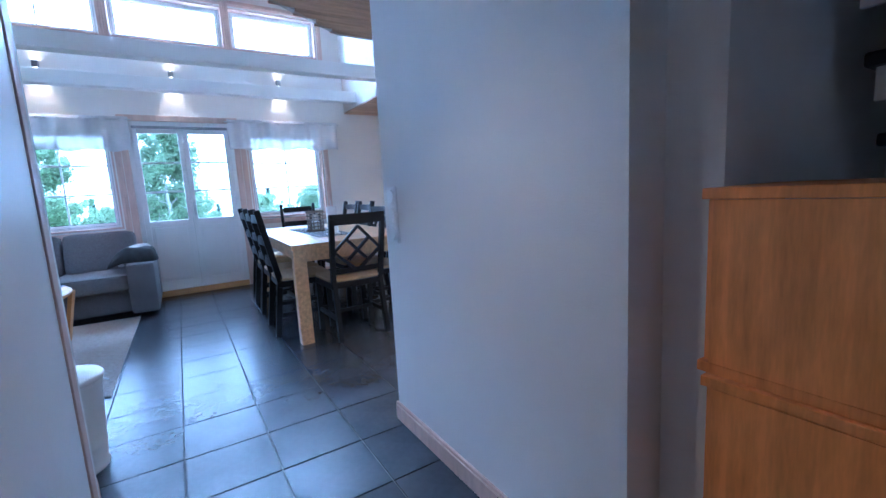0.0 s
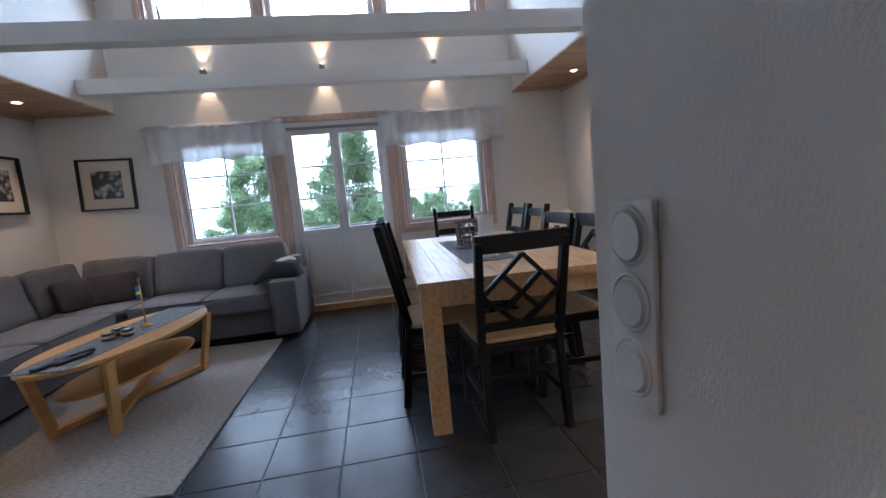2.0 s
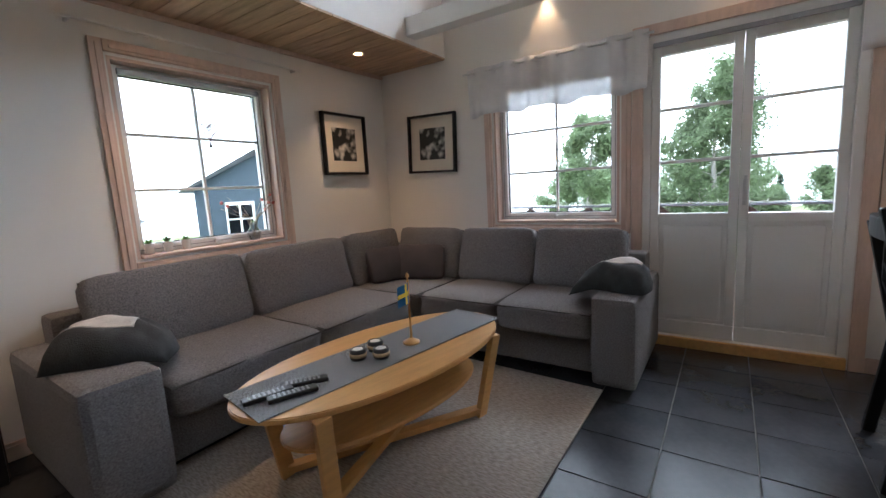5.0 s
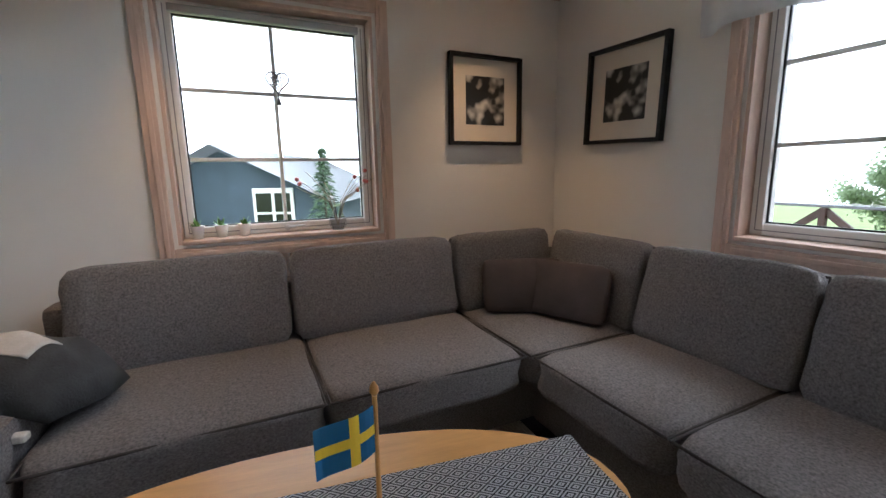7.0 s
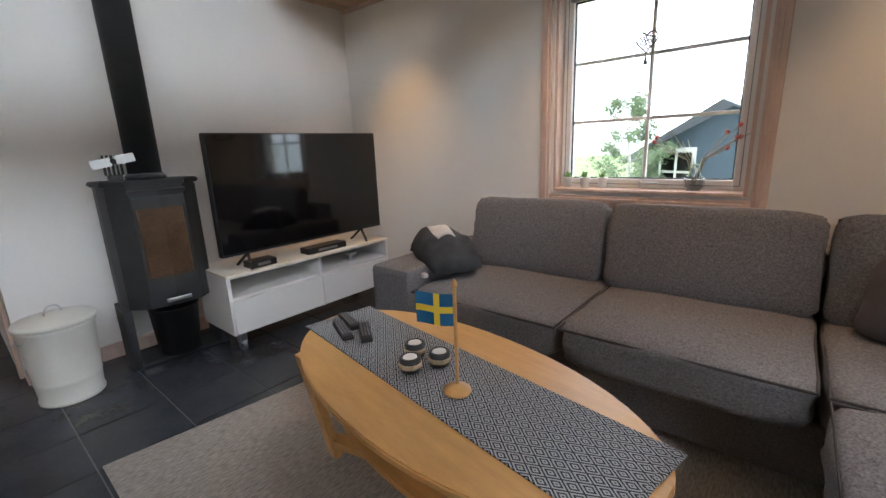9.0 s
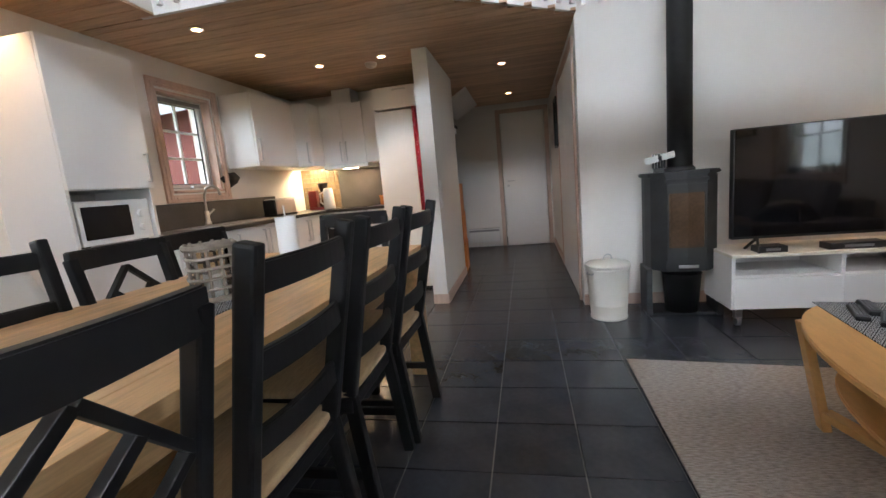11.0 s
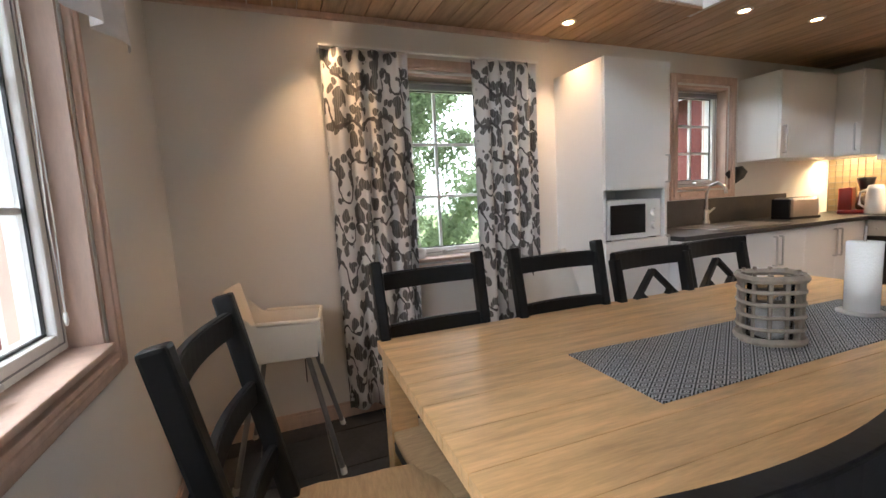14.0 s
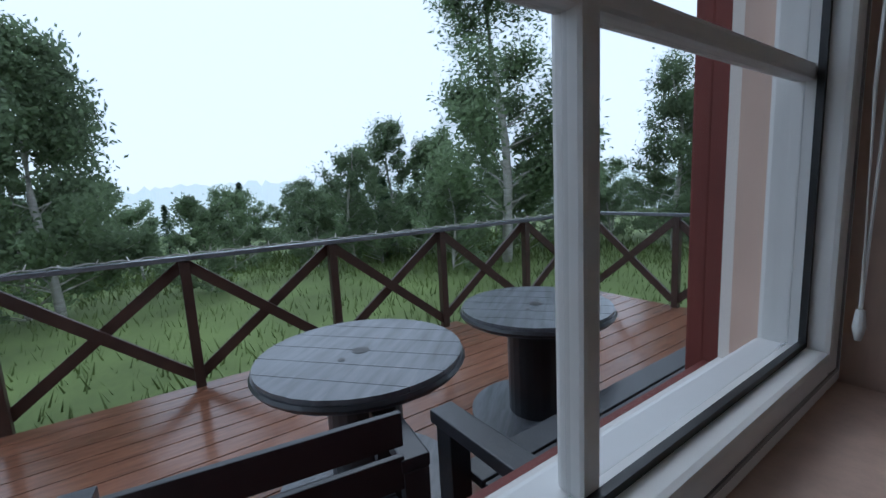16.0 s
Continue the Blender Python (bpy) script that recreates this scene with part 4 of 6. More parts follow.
flag = thing("table_flag", "small blue and yellow flag on a wooden stand", "flag", pose(1.55, -1.69, 0.455, 0, 0, -70))
part("foot", lathe([(0.038, 0), (0.038, 0.008), (0.02, 0.016), (0.008, 0.024)], 20), BIRCH, flag, "", True)
part("pole", CYL((0, 0, 0.02), (0, 0, 0.3), 0.005, seg=10), BIRCH, flag)
part("finial", lathe([(0.004, 0.3), (0.009, 0.308), (0.007, 0.318), (0.002, 0.326)], 12), BIRCH, flag, "", True)


def cloth(x0, x1, z0, z1, d):
    bm = bmesh.new()
    n = 10
    v = [[bm.verts.new((x0 + (x1 - x0) * i / n, 0.008 * math.sin(7 * (x0 + (x1 - x0) * i / n) * 6) + s * d, z + 0.06 * (-(x0 + (x1 - x0) * i / n)) * 0.4)) for i in range(n + 1)] for s in (-1, 1) for z in (z0, z1)]
    for i in range(n):
        bm.faces.new((v[0][i], v[0][i + 1], v[1][i + 1], v[1][i]))
        bm.faces.new((v[2][i], v[3][i], v[3][i + 1], v[2][i + 1]))
        bm.faces.new((v[0][i], v[2][i], v[2][i + 1], v[0][i + 1]))
        bm.faces.new((v[1][i], v[1][i + 1], v[3][i + 1], v[3][i]))
    return bm


part("cloth", cloth(0.005, 0.115, 0.195, 0.285, 0.0006), FLAGBLUE, flag, "blue cloth")
part("cross", cloth(0.04, 0.058, 0.195, 0.285, 0.0012), FLAGYELLOW, flag, "yellow cross")
part("cross", cloth(0.005, 0.115, 0.231, 0.249, 0.0014), FLAGYELLOW, flag, "yellow cross")
for x, y in ((1.54, -1.88), (1.46, -1.935), (1.46, -1.83)):
    ob = thing("tealight_holder", "dark round tealight holder bound with rope", "candle holder", pose(x, y, 0.455), "tealight holders")
    part("body", lathe([(0.032, 0), (0.034, 0.01), (0.034, 0.042), (0.026, 0.045), (0.024, 0.036)], 20), DARKWOOD, ob, "", True)
    part("rope", lathe([(0.035, 0.012), (0.037, 0.02), (0.035, 0.028)], 20), ROPE, ob, "natural rope band", True)
    part("candle", CYL((0, 0, 0.037), (0, 0, 0.043), 0.022), WAX, ob, "white tealight")
for i, (x, y, r) in enumerate(((1.42, -2.33, 70), (1.49, -2.28, 66), (1.45, -2.20, 55))):
    ob = thing("remote_control", "black remote control lying on the runner", "remote", pose(x, y, 0.455, 0, 0, r), "remote controls")
    part("body", B(-0.085, -0.021, 0, 0.085, 0.021, 0.017, bevel=0.006), PLASTIC, ob)
    bm = bmesh.new()
    for k in range(8):
        for j in (-1, 0, 1):
            box(bm, -0.065 + k * 0.016, j * 0.011 - 0.0035, 0.017, -0.057 + k * 0.016, j * 0.011 + 0.0035, 0.0185)
    part("keypad", bm, GREY, ob, "small grey keys")

# ---------- stove, television, bin ----------
stove = thing("wood_stove", "dark cast-iron wood stove with a glass door", "stove", pose(1.61, -3.76, 0, 0, 0, 176))
PROFILE = [(-0.235, 0.12), (-0.235, 0.02), (-0.215, -0.09), (-0.13, -0.165), (0, -0.185), (0.13, -0.165), (0.215, -0.09), (0.235, 0.02), (0.235, 0.12)]
part("body", outline([(x * 0.96, y * 0.96) for x, y in PROFILE], 0.33, 0.985, 0.006), STOVE, stove)
part("top_plate", outline([(x * 1.04, y * 1.03) for x, y in PROFILE], 0.985, 1.012, 0.006), STOVE, stove)
part("vent_slot", BAR((-0.13, -0.172, 0.955), (0.13, -0.172, 0.955), 0.02, 0.018), PLASTIC, stove)
part("door", outline([(-0.17, -0.12), (-0.12, -0.172), (0, -0.195), (0.12, -0.172), (0.17, -0.12)], 0.40, 0.93, 0.006), STOVE, stove)
part("door_glass", outline([(-0.135, -0.14), (-0.1, -0.186), (0, -0.203), (0.1, -0.186), (0.135, -0.14)], 0.5, 0.87, 0.004), STOVEGLASS, stove, "brownish sooty glass")
part("handle", BAR((-0.06, -0.215, 0.375), (0.06, -0.215, 0.375), 0.018, 0.02, 0.005), STEEL, stove, "steel handle")
for s in (-1, 1):
    part("side_leg", B(s * 0.225 - 0.02, -0.12, 0.0, s * 0.225 + 0.02, 0.12, 0.34, bevel=0.008), STOVE, stove)
part("plinth", B(-0.2, -0.1, 0.0, 0.2, 0.12, 0.02, bevel=0.004), STOVE, stove)
pipe = part("flue", CYL((0, 0.0, 1.012), (0, 0, 3.9), 0.078, seg=24), STOVE, stove, "matt black flue pipe", True)
part("collar", lathe([(0.095, 1.0125), (0.095, 1.03), (0.08, 1.045)], 24), STOVE, stove, "", True)
solid("ash_bucket", lathe([(0.105, 0.0), (0.125, 0.27), (0.13, 0.275), (0.12, 0.275), (0.1, 0.012)], 24), PLASTIC, "black ash bucket under the stove", "bucket", pose(1.61, -3.73, 0.021), True)
fan = thing("stove_fan", "small heat-powered stove fan with pale blades", "fan", pose(1.75, -3.74, 1.013, 0, 0, 176))
part("base", B(-0.03, -0.03, 0, 0.03, 0.03, 0.03, bevel=0.004), PLASTIC, fan)
for k in range(5):
    part("fin", B(-0.04 + 0.018 * k, -0.02, 0.03, -0.034 + 0.018 * k, 0.02, 0.13), PLASTIC, fan)
part("hub", CYL((0, -0.035, 0.1), (0, -0.02, 0.1), 0.014), PLASTIC, fan)
for a in (12, 192):
    part("blade", B(0.01, -0.034, -0.022, 0.095, -0.03, 0.022, bevel=0.0015), STEEL, fan, "pale metal blade", False, pose(0, 0, 0.1, 0, -a, 0))

stand = thing("tv_stand", "white low TV bench on castors with open shelves", "tv stand")
part("top", B(0.24, -3.79, 0.452, 1.44, -3.37, 0.472, bevel=0.002), BEIGE, stand)
for x in (0.24, 0.83, 1.42):
    part("side", B(x, -3.78, 0.12, x + 0.02, -3.375, 0.4515), CAB, stand)
part("bottom", B(0.261, -3.78, 0.121, 1.419, -3.39, 0.139), CAB, stand)
part("back", B(0.261, -3.779, 0.14, 1.419, -3.77, 0.4515), CAB, stand)
for a, b in ((0.262, 0.828), (0.852, 1.418)):
    part("shelf", B(a, -3.769, 0.325, b, -3.385, 0.338), CAB, stand)
    part("drawer_front", B(a - 0.01, -3.384, 0.125, b + 0.01, -3.366, 0.322, bevel=0.002), CAB, stand)
for x in (0.3, 1.38):
    for y in (-3.74, -3.43):
        c = part("castor", CYL((x - 0.012, y, 0.035), (x + 0.012, y, 0.035), 0.034, seg=16), GREY, stand)
        part("fork", B(x - 0.022, y - 0.02, 0.05, x + 0.022, y + 0.02, 0.119, bevel=0.004), STEEL, c)
tv = thing("television", "large flat black television, switched off", "television", pose(-0.03, 0.01, 0))
part("bezel", B(0.25, -3.52, 0.555, 1.435, -3.47, 1.24, bevel=0.006), PLASTIC, tv)
part("screen", B(0.258, -3.4702, 0.572, 1.427, -3.4685, 1.232), SCREEN, tv, "glossy black screen")
for x in (0.42, 1.28):
    for s in (-1, 1):
        part("foot", BAR((x, -3.495, 0.556), (x + 0.03, -3.495 + s * 0.09, 0.474), 0.016, 0.014, 0.003), PLASTIC, tv)
for x, w in ((0.75, 0.3), (1.2, 0.16)):
    ob = thing("media_box", "small black media box under the television", "media box", pose(x, -3.45, 0.4725))
    part("case", B(-w / 2, -0.05, 0, w / 2, 0.05, 0.04, bevel=0.004), PLASTIC, ob)
    part("display", B(-w / 4, 0.0501, 0.012, w / 4, 0.051, 0.028), GREY, ob)
solid("glass_bowl", lathe([(0.03, 0), (0.012, 0.012), (0.012, 0.03), (0.05, 0.05), (0.055, 0.07), (0.045, 0.055), (0.006, 0.034)], 20), STEEL, "small footed bowl in the TV bench shelf", "bowl", pose(0.5, -3.5, 0.339), True)


def bin_(m):
    ob = thing("pedal_bin", "cream enamel bin with a lid and wire handle", "bin", m)
    part("body", lathe([(0.128, 0), (0.13, 0.012), (0.125, 0.02), (0.13, 0.1), (0.133, 0.105), (0.131, 0.11), (0.146, 0.36), (0.15, 0.365), (0.147, 0.38)], 32), ENAMEL, ob, "", True)
    part("lid", lathe([(0.155, 0.381), (0.157, 0.395), (0.15, 0.405), (0.06, 0.425), (0.01, 0.428)], 32), ENAMEL, ob, "", True)
    part("handle", tube([(0.04 * math.cos(a), 0, 0.425 + 0.04 * math.sin(a)) for a in [math.pi * i / 10 for i in range(11)]], 0.004), STEEL, ob, "wire lid handle")
    for s in (-1, 1):
        part("clasp", tube([(s * 0.15, -0.03, 0.35), (s * 0.165, -0.03, 0.34), (s * 0.165, 0.03, 0.34), (s * 0.15, 0.03, 0.35)], 0.004), STEEL, ob)


bin_(pose(2.12, -3.67, 0, 0, 0, 30))
sp = thing("loudspeaker", "black loudspeaker on the floor behind the sofa end", "speaker", pose(0.14, -2.92, 0))
part("cabinet", B(-0.09, -0.1, 0, 0.09, 0.1, 0.36, bevel=0.008), PLASTIC, sp)
part("grille", B(-0.08, 0.1, 0.02, 0.08, 0.106, 0.34, bevel=0.002), CUSHION, sp)

# ---------- pictures, curtains, window things ----------


def picture(m, w, h, label, tilt=0):
    ob = thing("framed_picture", label, "picture", m @ pose(0, 0, 0, 0, tilt, 0))
    bm = bmesh.new()
    for a in ((-w / 2, -h / 2, -w / 2 + 0.02, h / 2), (w / 2 - 0.02, -h / 2, w / 2, h / 2), (-w / 2 + 0.02, -h / 2, w / 2 - 0.02, -h / 2 + 0.02), (-w / 2 + 0.02, h / 2 - 0.02, w / 2 - 0.02, h / 2)):
        box(bm, a[0], -0.04, a[1], a[2], -0.003, a[3], bevel=0.002)
    part("frame", bm, BLACK, ob, "black frame")
    part("mount", B(-w / 2 + 0.02, -0.012, -h / 2 + 0.02, w / 2 - 0.02, -0.004, h / 2 - 0.02), MOUNT, ob, "cream mount")
    part("print", B(-w * 0.27, -0.0135, -h * 0.27, w * 0.27, -0.0122, h * 0.27), PHOTO, ob, "dark flower photograph")


picture(pose(0, -0.535, 1.555, 0, 0, 90), 0.48, 0.5, "black-framed flower photograph with cream mount by the window")
picture(pose(0.55, 0, 1.535), 0.5, 0.5, "black-framed flower photograph hanging slightly crooked", 2)
picture(pose(2.25, -5.75, 1.65, 0, 0, 90), 0.36, 0.55, "dark framed picture on the hall wall")


def wavy(w, h, depth, waves, y0=0.0, seed=0.0, n=90, rows=10, thick=0.0015, hem=0.0):
    """A hanging cloth w wide from z=0 down to -h, folded along x."""
    bm = bmesh.new()
    g = []
    for s in (0, thick):
        for j in range(rows + 1):
            f = j / rows
            g.append([bm.verts.new((-w / 2 + w * i / n + 0.012 * f * math.sin(3 * i / n + seed), y0 + s + depth * (0.55 + 0.45 * f) * math.sin(2 * math.pi * waves * i / n + 0.7 * math.sin(seed + i * 0.12)), -h * f - (hem * math.sin(2 * math.pi * waves * 0.5 * i / n + seed) if j == rows else 0))) for i in range(n + 1)])
    R = rows + 1
    for j in range(rows):
        for i in range(n):
            bm.faces.new((g[j][i], g[j + 1][i], g[j + 1][i + 1], g[j][i + 1]))
            bm.faces.new((g[R + j][i], g[R + j][i + 1], g[R + j + 1][i + 1], g[R + j + 1][i]))
    for i in range(n):
        bm.faces.new((g[0][i], g[0][i + 1], g[R][i + 1], g[R][i]))
        bm.faces.new((g[rows][i], g[R + rows][i], g[R + rows][i + 1], g[rows][i + 1]))
    return bm


for x0, x1, z in ((0.97, 2.28, 2.02), (3.25, 4.6, 2.03)):
    ob = thing("valance", "sheer white voile valance with eyelets on a rod", "curtain", pose((x0 + x1) / 2, -0.085, z), "window valances")
    part("rod", CYL((-(x1 - x0) / 2 - 0.03, 0, 0), ((x1 - x0) / 2 + 0.03, 0, 0), 0.008), STEEL, ob)
    part("cloth", wavy(x1 - x0, 0.36, 0.028, 7, 0, x0, 110, 8, hem=0.012), SHEER, ob, "sheer white voile", True, pose(0, 0, 0.03))
    for k in range(8):
        x = -(x1 - x0) / 2 + 0.08 + k * (x1 - x0 - 0.16) / 7
        part("eyelet", tube([(x, 0.02 * math.cos(a), 0.02 * math.sin(a)) for a in [2 * math.pi * i / 12 for i in range(13)]], 0.004, 6), STEEL, ob)
    for s in (-1, 1):
        part("bracket", BAR((s * ((x1 - x0) / 2 - 0.01), 0.0, 0), (s * ((x1 - x0) / 2 - 0.01), 0.084, 0), 0.012, 0.02), STEEL, ob)
ob = thing("curtain_rod", "white curtain rod above the side window", "curtain rod")
part("rod", CYL((0.06, -2.35, 2.06), (0.06, -0.95, 2.06), 0.007), WHITE, ob)
for y in (-2.3, -1.0):
    part("bracket", BAR((0.001, y, 2.06), (0.06, y, 2.06), 0.012, 0.02), WHITE, ob)
for y, w, s in ((-0.985, 0.46, 1), (-1.82, 0.43, 2)):
    ob = solid("curtain", wavy(w, 1.93, 0.034, 4.5, 0, s, 100, 24), FLORAL, "white cotton curtain with a grey leaf print", "curtain", pose(XR - 0.09, y, 2.0, 0, 0, -90), True, "dining curtains")
ob = thing("curtain_rail", "white curtain rail above the leaf-print curtains", "curtain rail")
part("rail", B(XR - 0.11, -2.05, 2.003, XR - 0.085, -0.75, 2.015, bevel=0.003), WHITE, ob)
for y in (-2.02, -0.76):
    part("bracket", B(XR - 0.07, y - 0.01, 2.0, XR - 0.001, y + 0.01, 2.018), WHITE, ob)


def switch(m, n, label):
    ob = thing("light_switch", label, "switch", m)
    part("plate", B(-0.042, -0.008, 0, 0.042, -0.0005, 0.078 * n + 0.006, bevel=0.003), WHITE, ob)
    for k in range(n):
        part("dial", CYL((0, -0.0085, 0.042 + 0.078 * k), (0, -0.014, 0.042 + 0.078 * k), 0.03, 0.027, 28), WHITE, ob, "round white switch")
        part("rim", tube([(0.033 * math.cos(a), -0.009, 0.042 + 0.078 * k + 0.033 * math.sin(a)) for a in [2 * math.pi * i / 24 for i in range(25)]], 0.0025, 6), WHITE, ob)


switch(pose(3.41, -4.23, 0.86, 0, 0, -90), 3, "white three-gang round light switch on textured wallpaper")
heart = thing("hanging_heart", "grey filigree metal heart hanging in the window", "ornament", pose(0.02, -1.67, -0.04, 0, 0, 90))
pts = [(0.05 * math.sin(t) ** 3, -0.0, 1.62 + 0.0034 * (13 * math.cos(t) - 5 * math.cos(2 * t) - 2 * math.cos(3 * t) - math.cos(4 * t))) for t in [2 * math.pi * i / 40 for i in range(41)]]
part("rim", tube(pts, 0.004, 6), GREY, heart)
hb = bmesh.new()
for t in range(26):
    a, r = t * 2.4, 0.036 * math.sqrt(t / 26)
    c = Vector((r * math.cos(a), 0, 1.625 + r * math.sin(a)))
    tb = tube([c + Vector((0.0075 * math.cos(q), 0, 0.0075 * math.sin(q))) for q in [2 * math.pi * i / 8 for i in range(9)]], 0.0024, 4)
    me = bpy.data.meshes.new("t")
    tb.to_mesh(me)
    tb.free()
    hb.from_mesh(me)
    bpy.data.meshes.remove(me)
part("filigree", hb, GREY, heart)
part("string", CYL((0, 0, 1.66), (0, 0, 1.91), 0.0012, seg=5), GREY, heart)
part("bell", lathe([(0.012, 1.515), (0.003, 1.55), (0.001, 1.575)], 10), GREY, heart, "", True)
for y in (-2.07, -1.97, -1.87):
    ob = thing("potted_plant", "tiny green plant in a white pot on the sill", "plant", pose(-0.04, y, 0.861), "sill plants")
    part("pot", lathe([(0.02, 0), (0.028, 0.055), (0.031, 0.06), (0.025, 0.058), (0.02, 0.05)], 16), PORCELAIN, ob, "", True)
    bm = bmesh.new()
    for k in range(16):
        a, e = random.uniform(0, 6.28), random.uniform(0.3, 1.3)
        d = Vector((math.cos(a) * math.cos(e), math.sin(a) * math.cos(e), math.sin(e))) * random.uniform(0.03, 0.055)
        sd = Vector((-math.sin(a), math.cos(a), 0)) * 0.009
        o = Vector((0, 0, 0.05))
        v = [bm.verts.new(q) for q in (o, o + d * 0.5 + sd, o + d, o + d * 0.5 - sd)]
        bm.faces.new(v)
    part("leaves", bm, LEAF, ob, "small green leaves")
ob = thing("vase_of_stems", "clear glass vase with dried stems and red flowers", "vase", pose(-0.03, -1.42, 0.861))
part("vase", lathe([(0.03, 0), (0.048, 0.03), (0.045, 0.06), (0.018, 0.09), (0.016, 0.12), (0.02, 0.13), (0.014, 0.12), (0.04, 0.05), (0.025, 0.006)], 20), GLASS, ob, "clear glass", True)
for k in range(14):
    a, l_ = random.uniform(0, 6.28), random.uniform(0.18, 0.3)
    e = Vector((0.3 * math.cos(a), math.sin(a), 0)) * l_ * 0.75
    tip = Vector((e.x, e.y, 0.1 + l_ * random.uniform(0.4, 0.95)))
    part("stem", tube([(0, 0, 0.02), (e.x * 0.2, e.y * 0.2, 0.15), (e.x * 0.7, e.y * 0.7, tip.z * 0.85), tip], 0.0016, 5), DRY, ob)
    if k % 2:
        bm = bmesh.new()
        bmesh.ops.create_icosphere(bm, subdivisions=1, radius=0.012, matrix=Matrix.Translation(tip))
        part("blossom", bm, BLOSSOM, ob, "dried red flower head")
for y in (-1.16, -1.26):
    solid("glass_tealight", lathe([(0.03, 0), (0.042, 0.03), (0.038, 0.06), (0.033, 0.06), (0.036, 0.03), (0.02, 0.006)], 18), PORCELAIN, "round white glass tealight cup on the dining sill", "candle holder", pose(XR + 0.03, y, 0.861), True, "sill tealights")

# ---------- high chair, shell chair ----------
hc = thing("high_chair", "cream plastic high chair with grey tubular legs", "high chair", pose(5.08, -0.46, 0, 0, 0, 172) @ Matrix.Diagonal((0.9, 0.9, 1, 1)))
part("seat", B(-0.15, -0.14, 0.52, 0.15, 0.15, 0.55, bevel=0.012), BEIGE, hc)
for s in (-1, 1):
    part("side", outline([(-0.17, 0.0), (0.17, 0.0), (0.185, 0.165), (-0.12, 0.175), (-0.19, 0.24)], 0, 0.016, 0.004), BEIGE, hc, "", False, pose(s * 0.155, 0, 0.53, 90, 0, 90) @ pose(0, 0, -0.008))
arch = [(-0.165, 0.0), (-0.12, 0.0)] + [(-0.12 * math.cos(a), 0.075 * math.sin(a)) for a in [math.pi * k / 10 for k in range(1, 10)]] + [(0.12, 0.0), (0.165, 0.0), (0.16, 0.2), (-0.16, 0.2)]
part("front_panel", outline(arch, -0.007, 0.007, 0.003), BEIGE, hc, "", False, pose(0, 0.185, 0.495, 90, 0, 0))
part("rim", tube([(-0.158, -0.1, 0.703), (-0.158, 0.17, 0.695), (-0.13, 0.19, 0.695), (0.13, 0.19, 0.695), (0.158, 0.17, 0.695), (0.158, -0.1, 0.703)], 0.011, 8), BEIGE, hc, "", True)
part("backrest", arc_rail(0.15, 0.0, 1.1, 0.014, 0.0, 0.32), BEIGE, hc, "", False, pose(0, -0.175, 0.54, 14, 0, 0))
for sx in (-1, 1):
    for sy in (-1, 1):
        lg = part("leg", CYL((sx * 0.25, sy * 0.25, 0.01), (sx * 0.14, sy * 0.12, 0.53), 0.013), GREY, hc, "grey tubular leg")
        part("foot", CYL((sx * 0.253, sy * 0.253, 0.0), (sx * 0.247, sy * 0.247, 0.03), 0.016), PORCELAIN, lg)
    part("strap", B(sx * 0.1 - 0.012, 0.1, 0.4, sx * 0.1 + 0.012, 0.104, 0.52), PLASTIC, hc, "black safety strap")
shell = thing("shell_chair", "white moulded plastic shell chair with a wire base", "chair", pose(4.98, -2.02, 0, 0, 0, 95))
bm = bmesh.new()
N = 14
grid = []
for i in range(N + 1):
    u = -1 + 2 * i / N
    row = []
    for j in range(N + 1):
        v = j / N
        y, z = (0.22 - 0.42 * v / 0.5, 0.44 - 0.03 * math.sin(math.pi * v / 0.5)) if v < 0.5 else (-0.2 - 0.09 * (v - 0.5) / 0.5, 0.44 + 0.38 * ((v - 0.5) / 0.5))
        w = 0.23 * (1 - 0.25 * max(0, v - 0.6) / 0.4)
        row.append(bm.verts.new((u * w, y + 0.1 * u * u * (v > 0.45), z + 0.09 * u * u * (1 if v < 0.55 else 0.4))))
    grid.append(row)
for i in range(N):
    for j in range(N):
        bm.faces.new((grid[i][j], grid[i + 1][j], grid[i + 1][j + 1], grid[i][j + 1]))
bmesh.ops.solidify(bm, geom=bm.faces[:], thickness=0.008)
part("shell", bm, PORCELAIN, shell, "", True)
for sx in (-1, 1):
    for sy in (-1, 1):
        part("leg", CYL((sx * 0.2, sy * 0.2, 0), (sx * 0.08, sy * 0.08, 0.43), 0.006, seg=8), STEEL, shell)
        part("brace", CYL((sx * 0.17, sy * 0.17, 0.1), (-sx * 0.07, sy * 0.09, 0.42), 0.004, seg=6), STEEL, shell)
# ---------- kitchen ----------


def grip(bm, p, q, out):
    """A slim bow handle between p and q, standing out from a front."""
    o = Vector(out)
    for e in (p, q):
        bar(bm, Vector(e), Vector(e) + o, 0.01, 0.01)
    bar(bm, Vector(p) + o, Vector(q) + o, 0.011, 0.011, 0.003)
    return bm


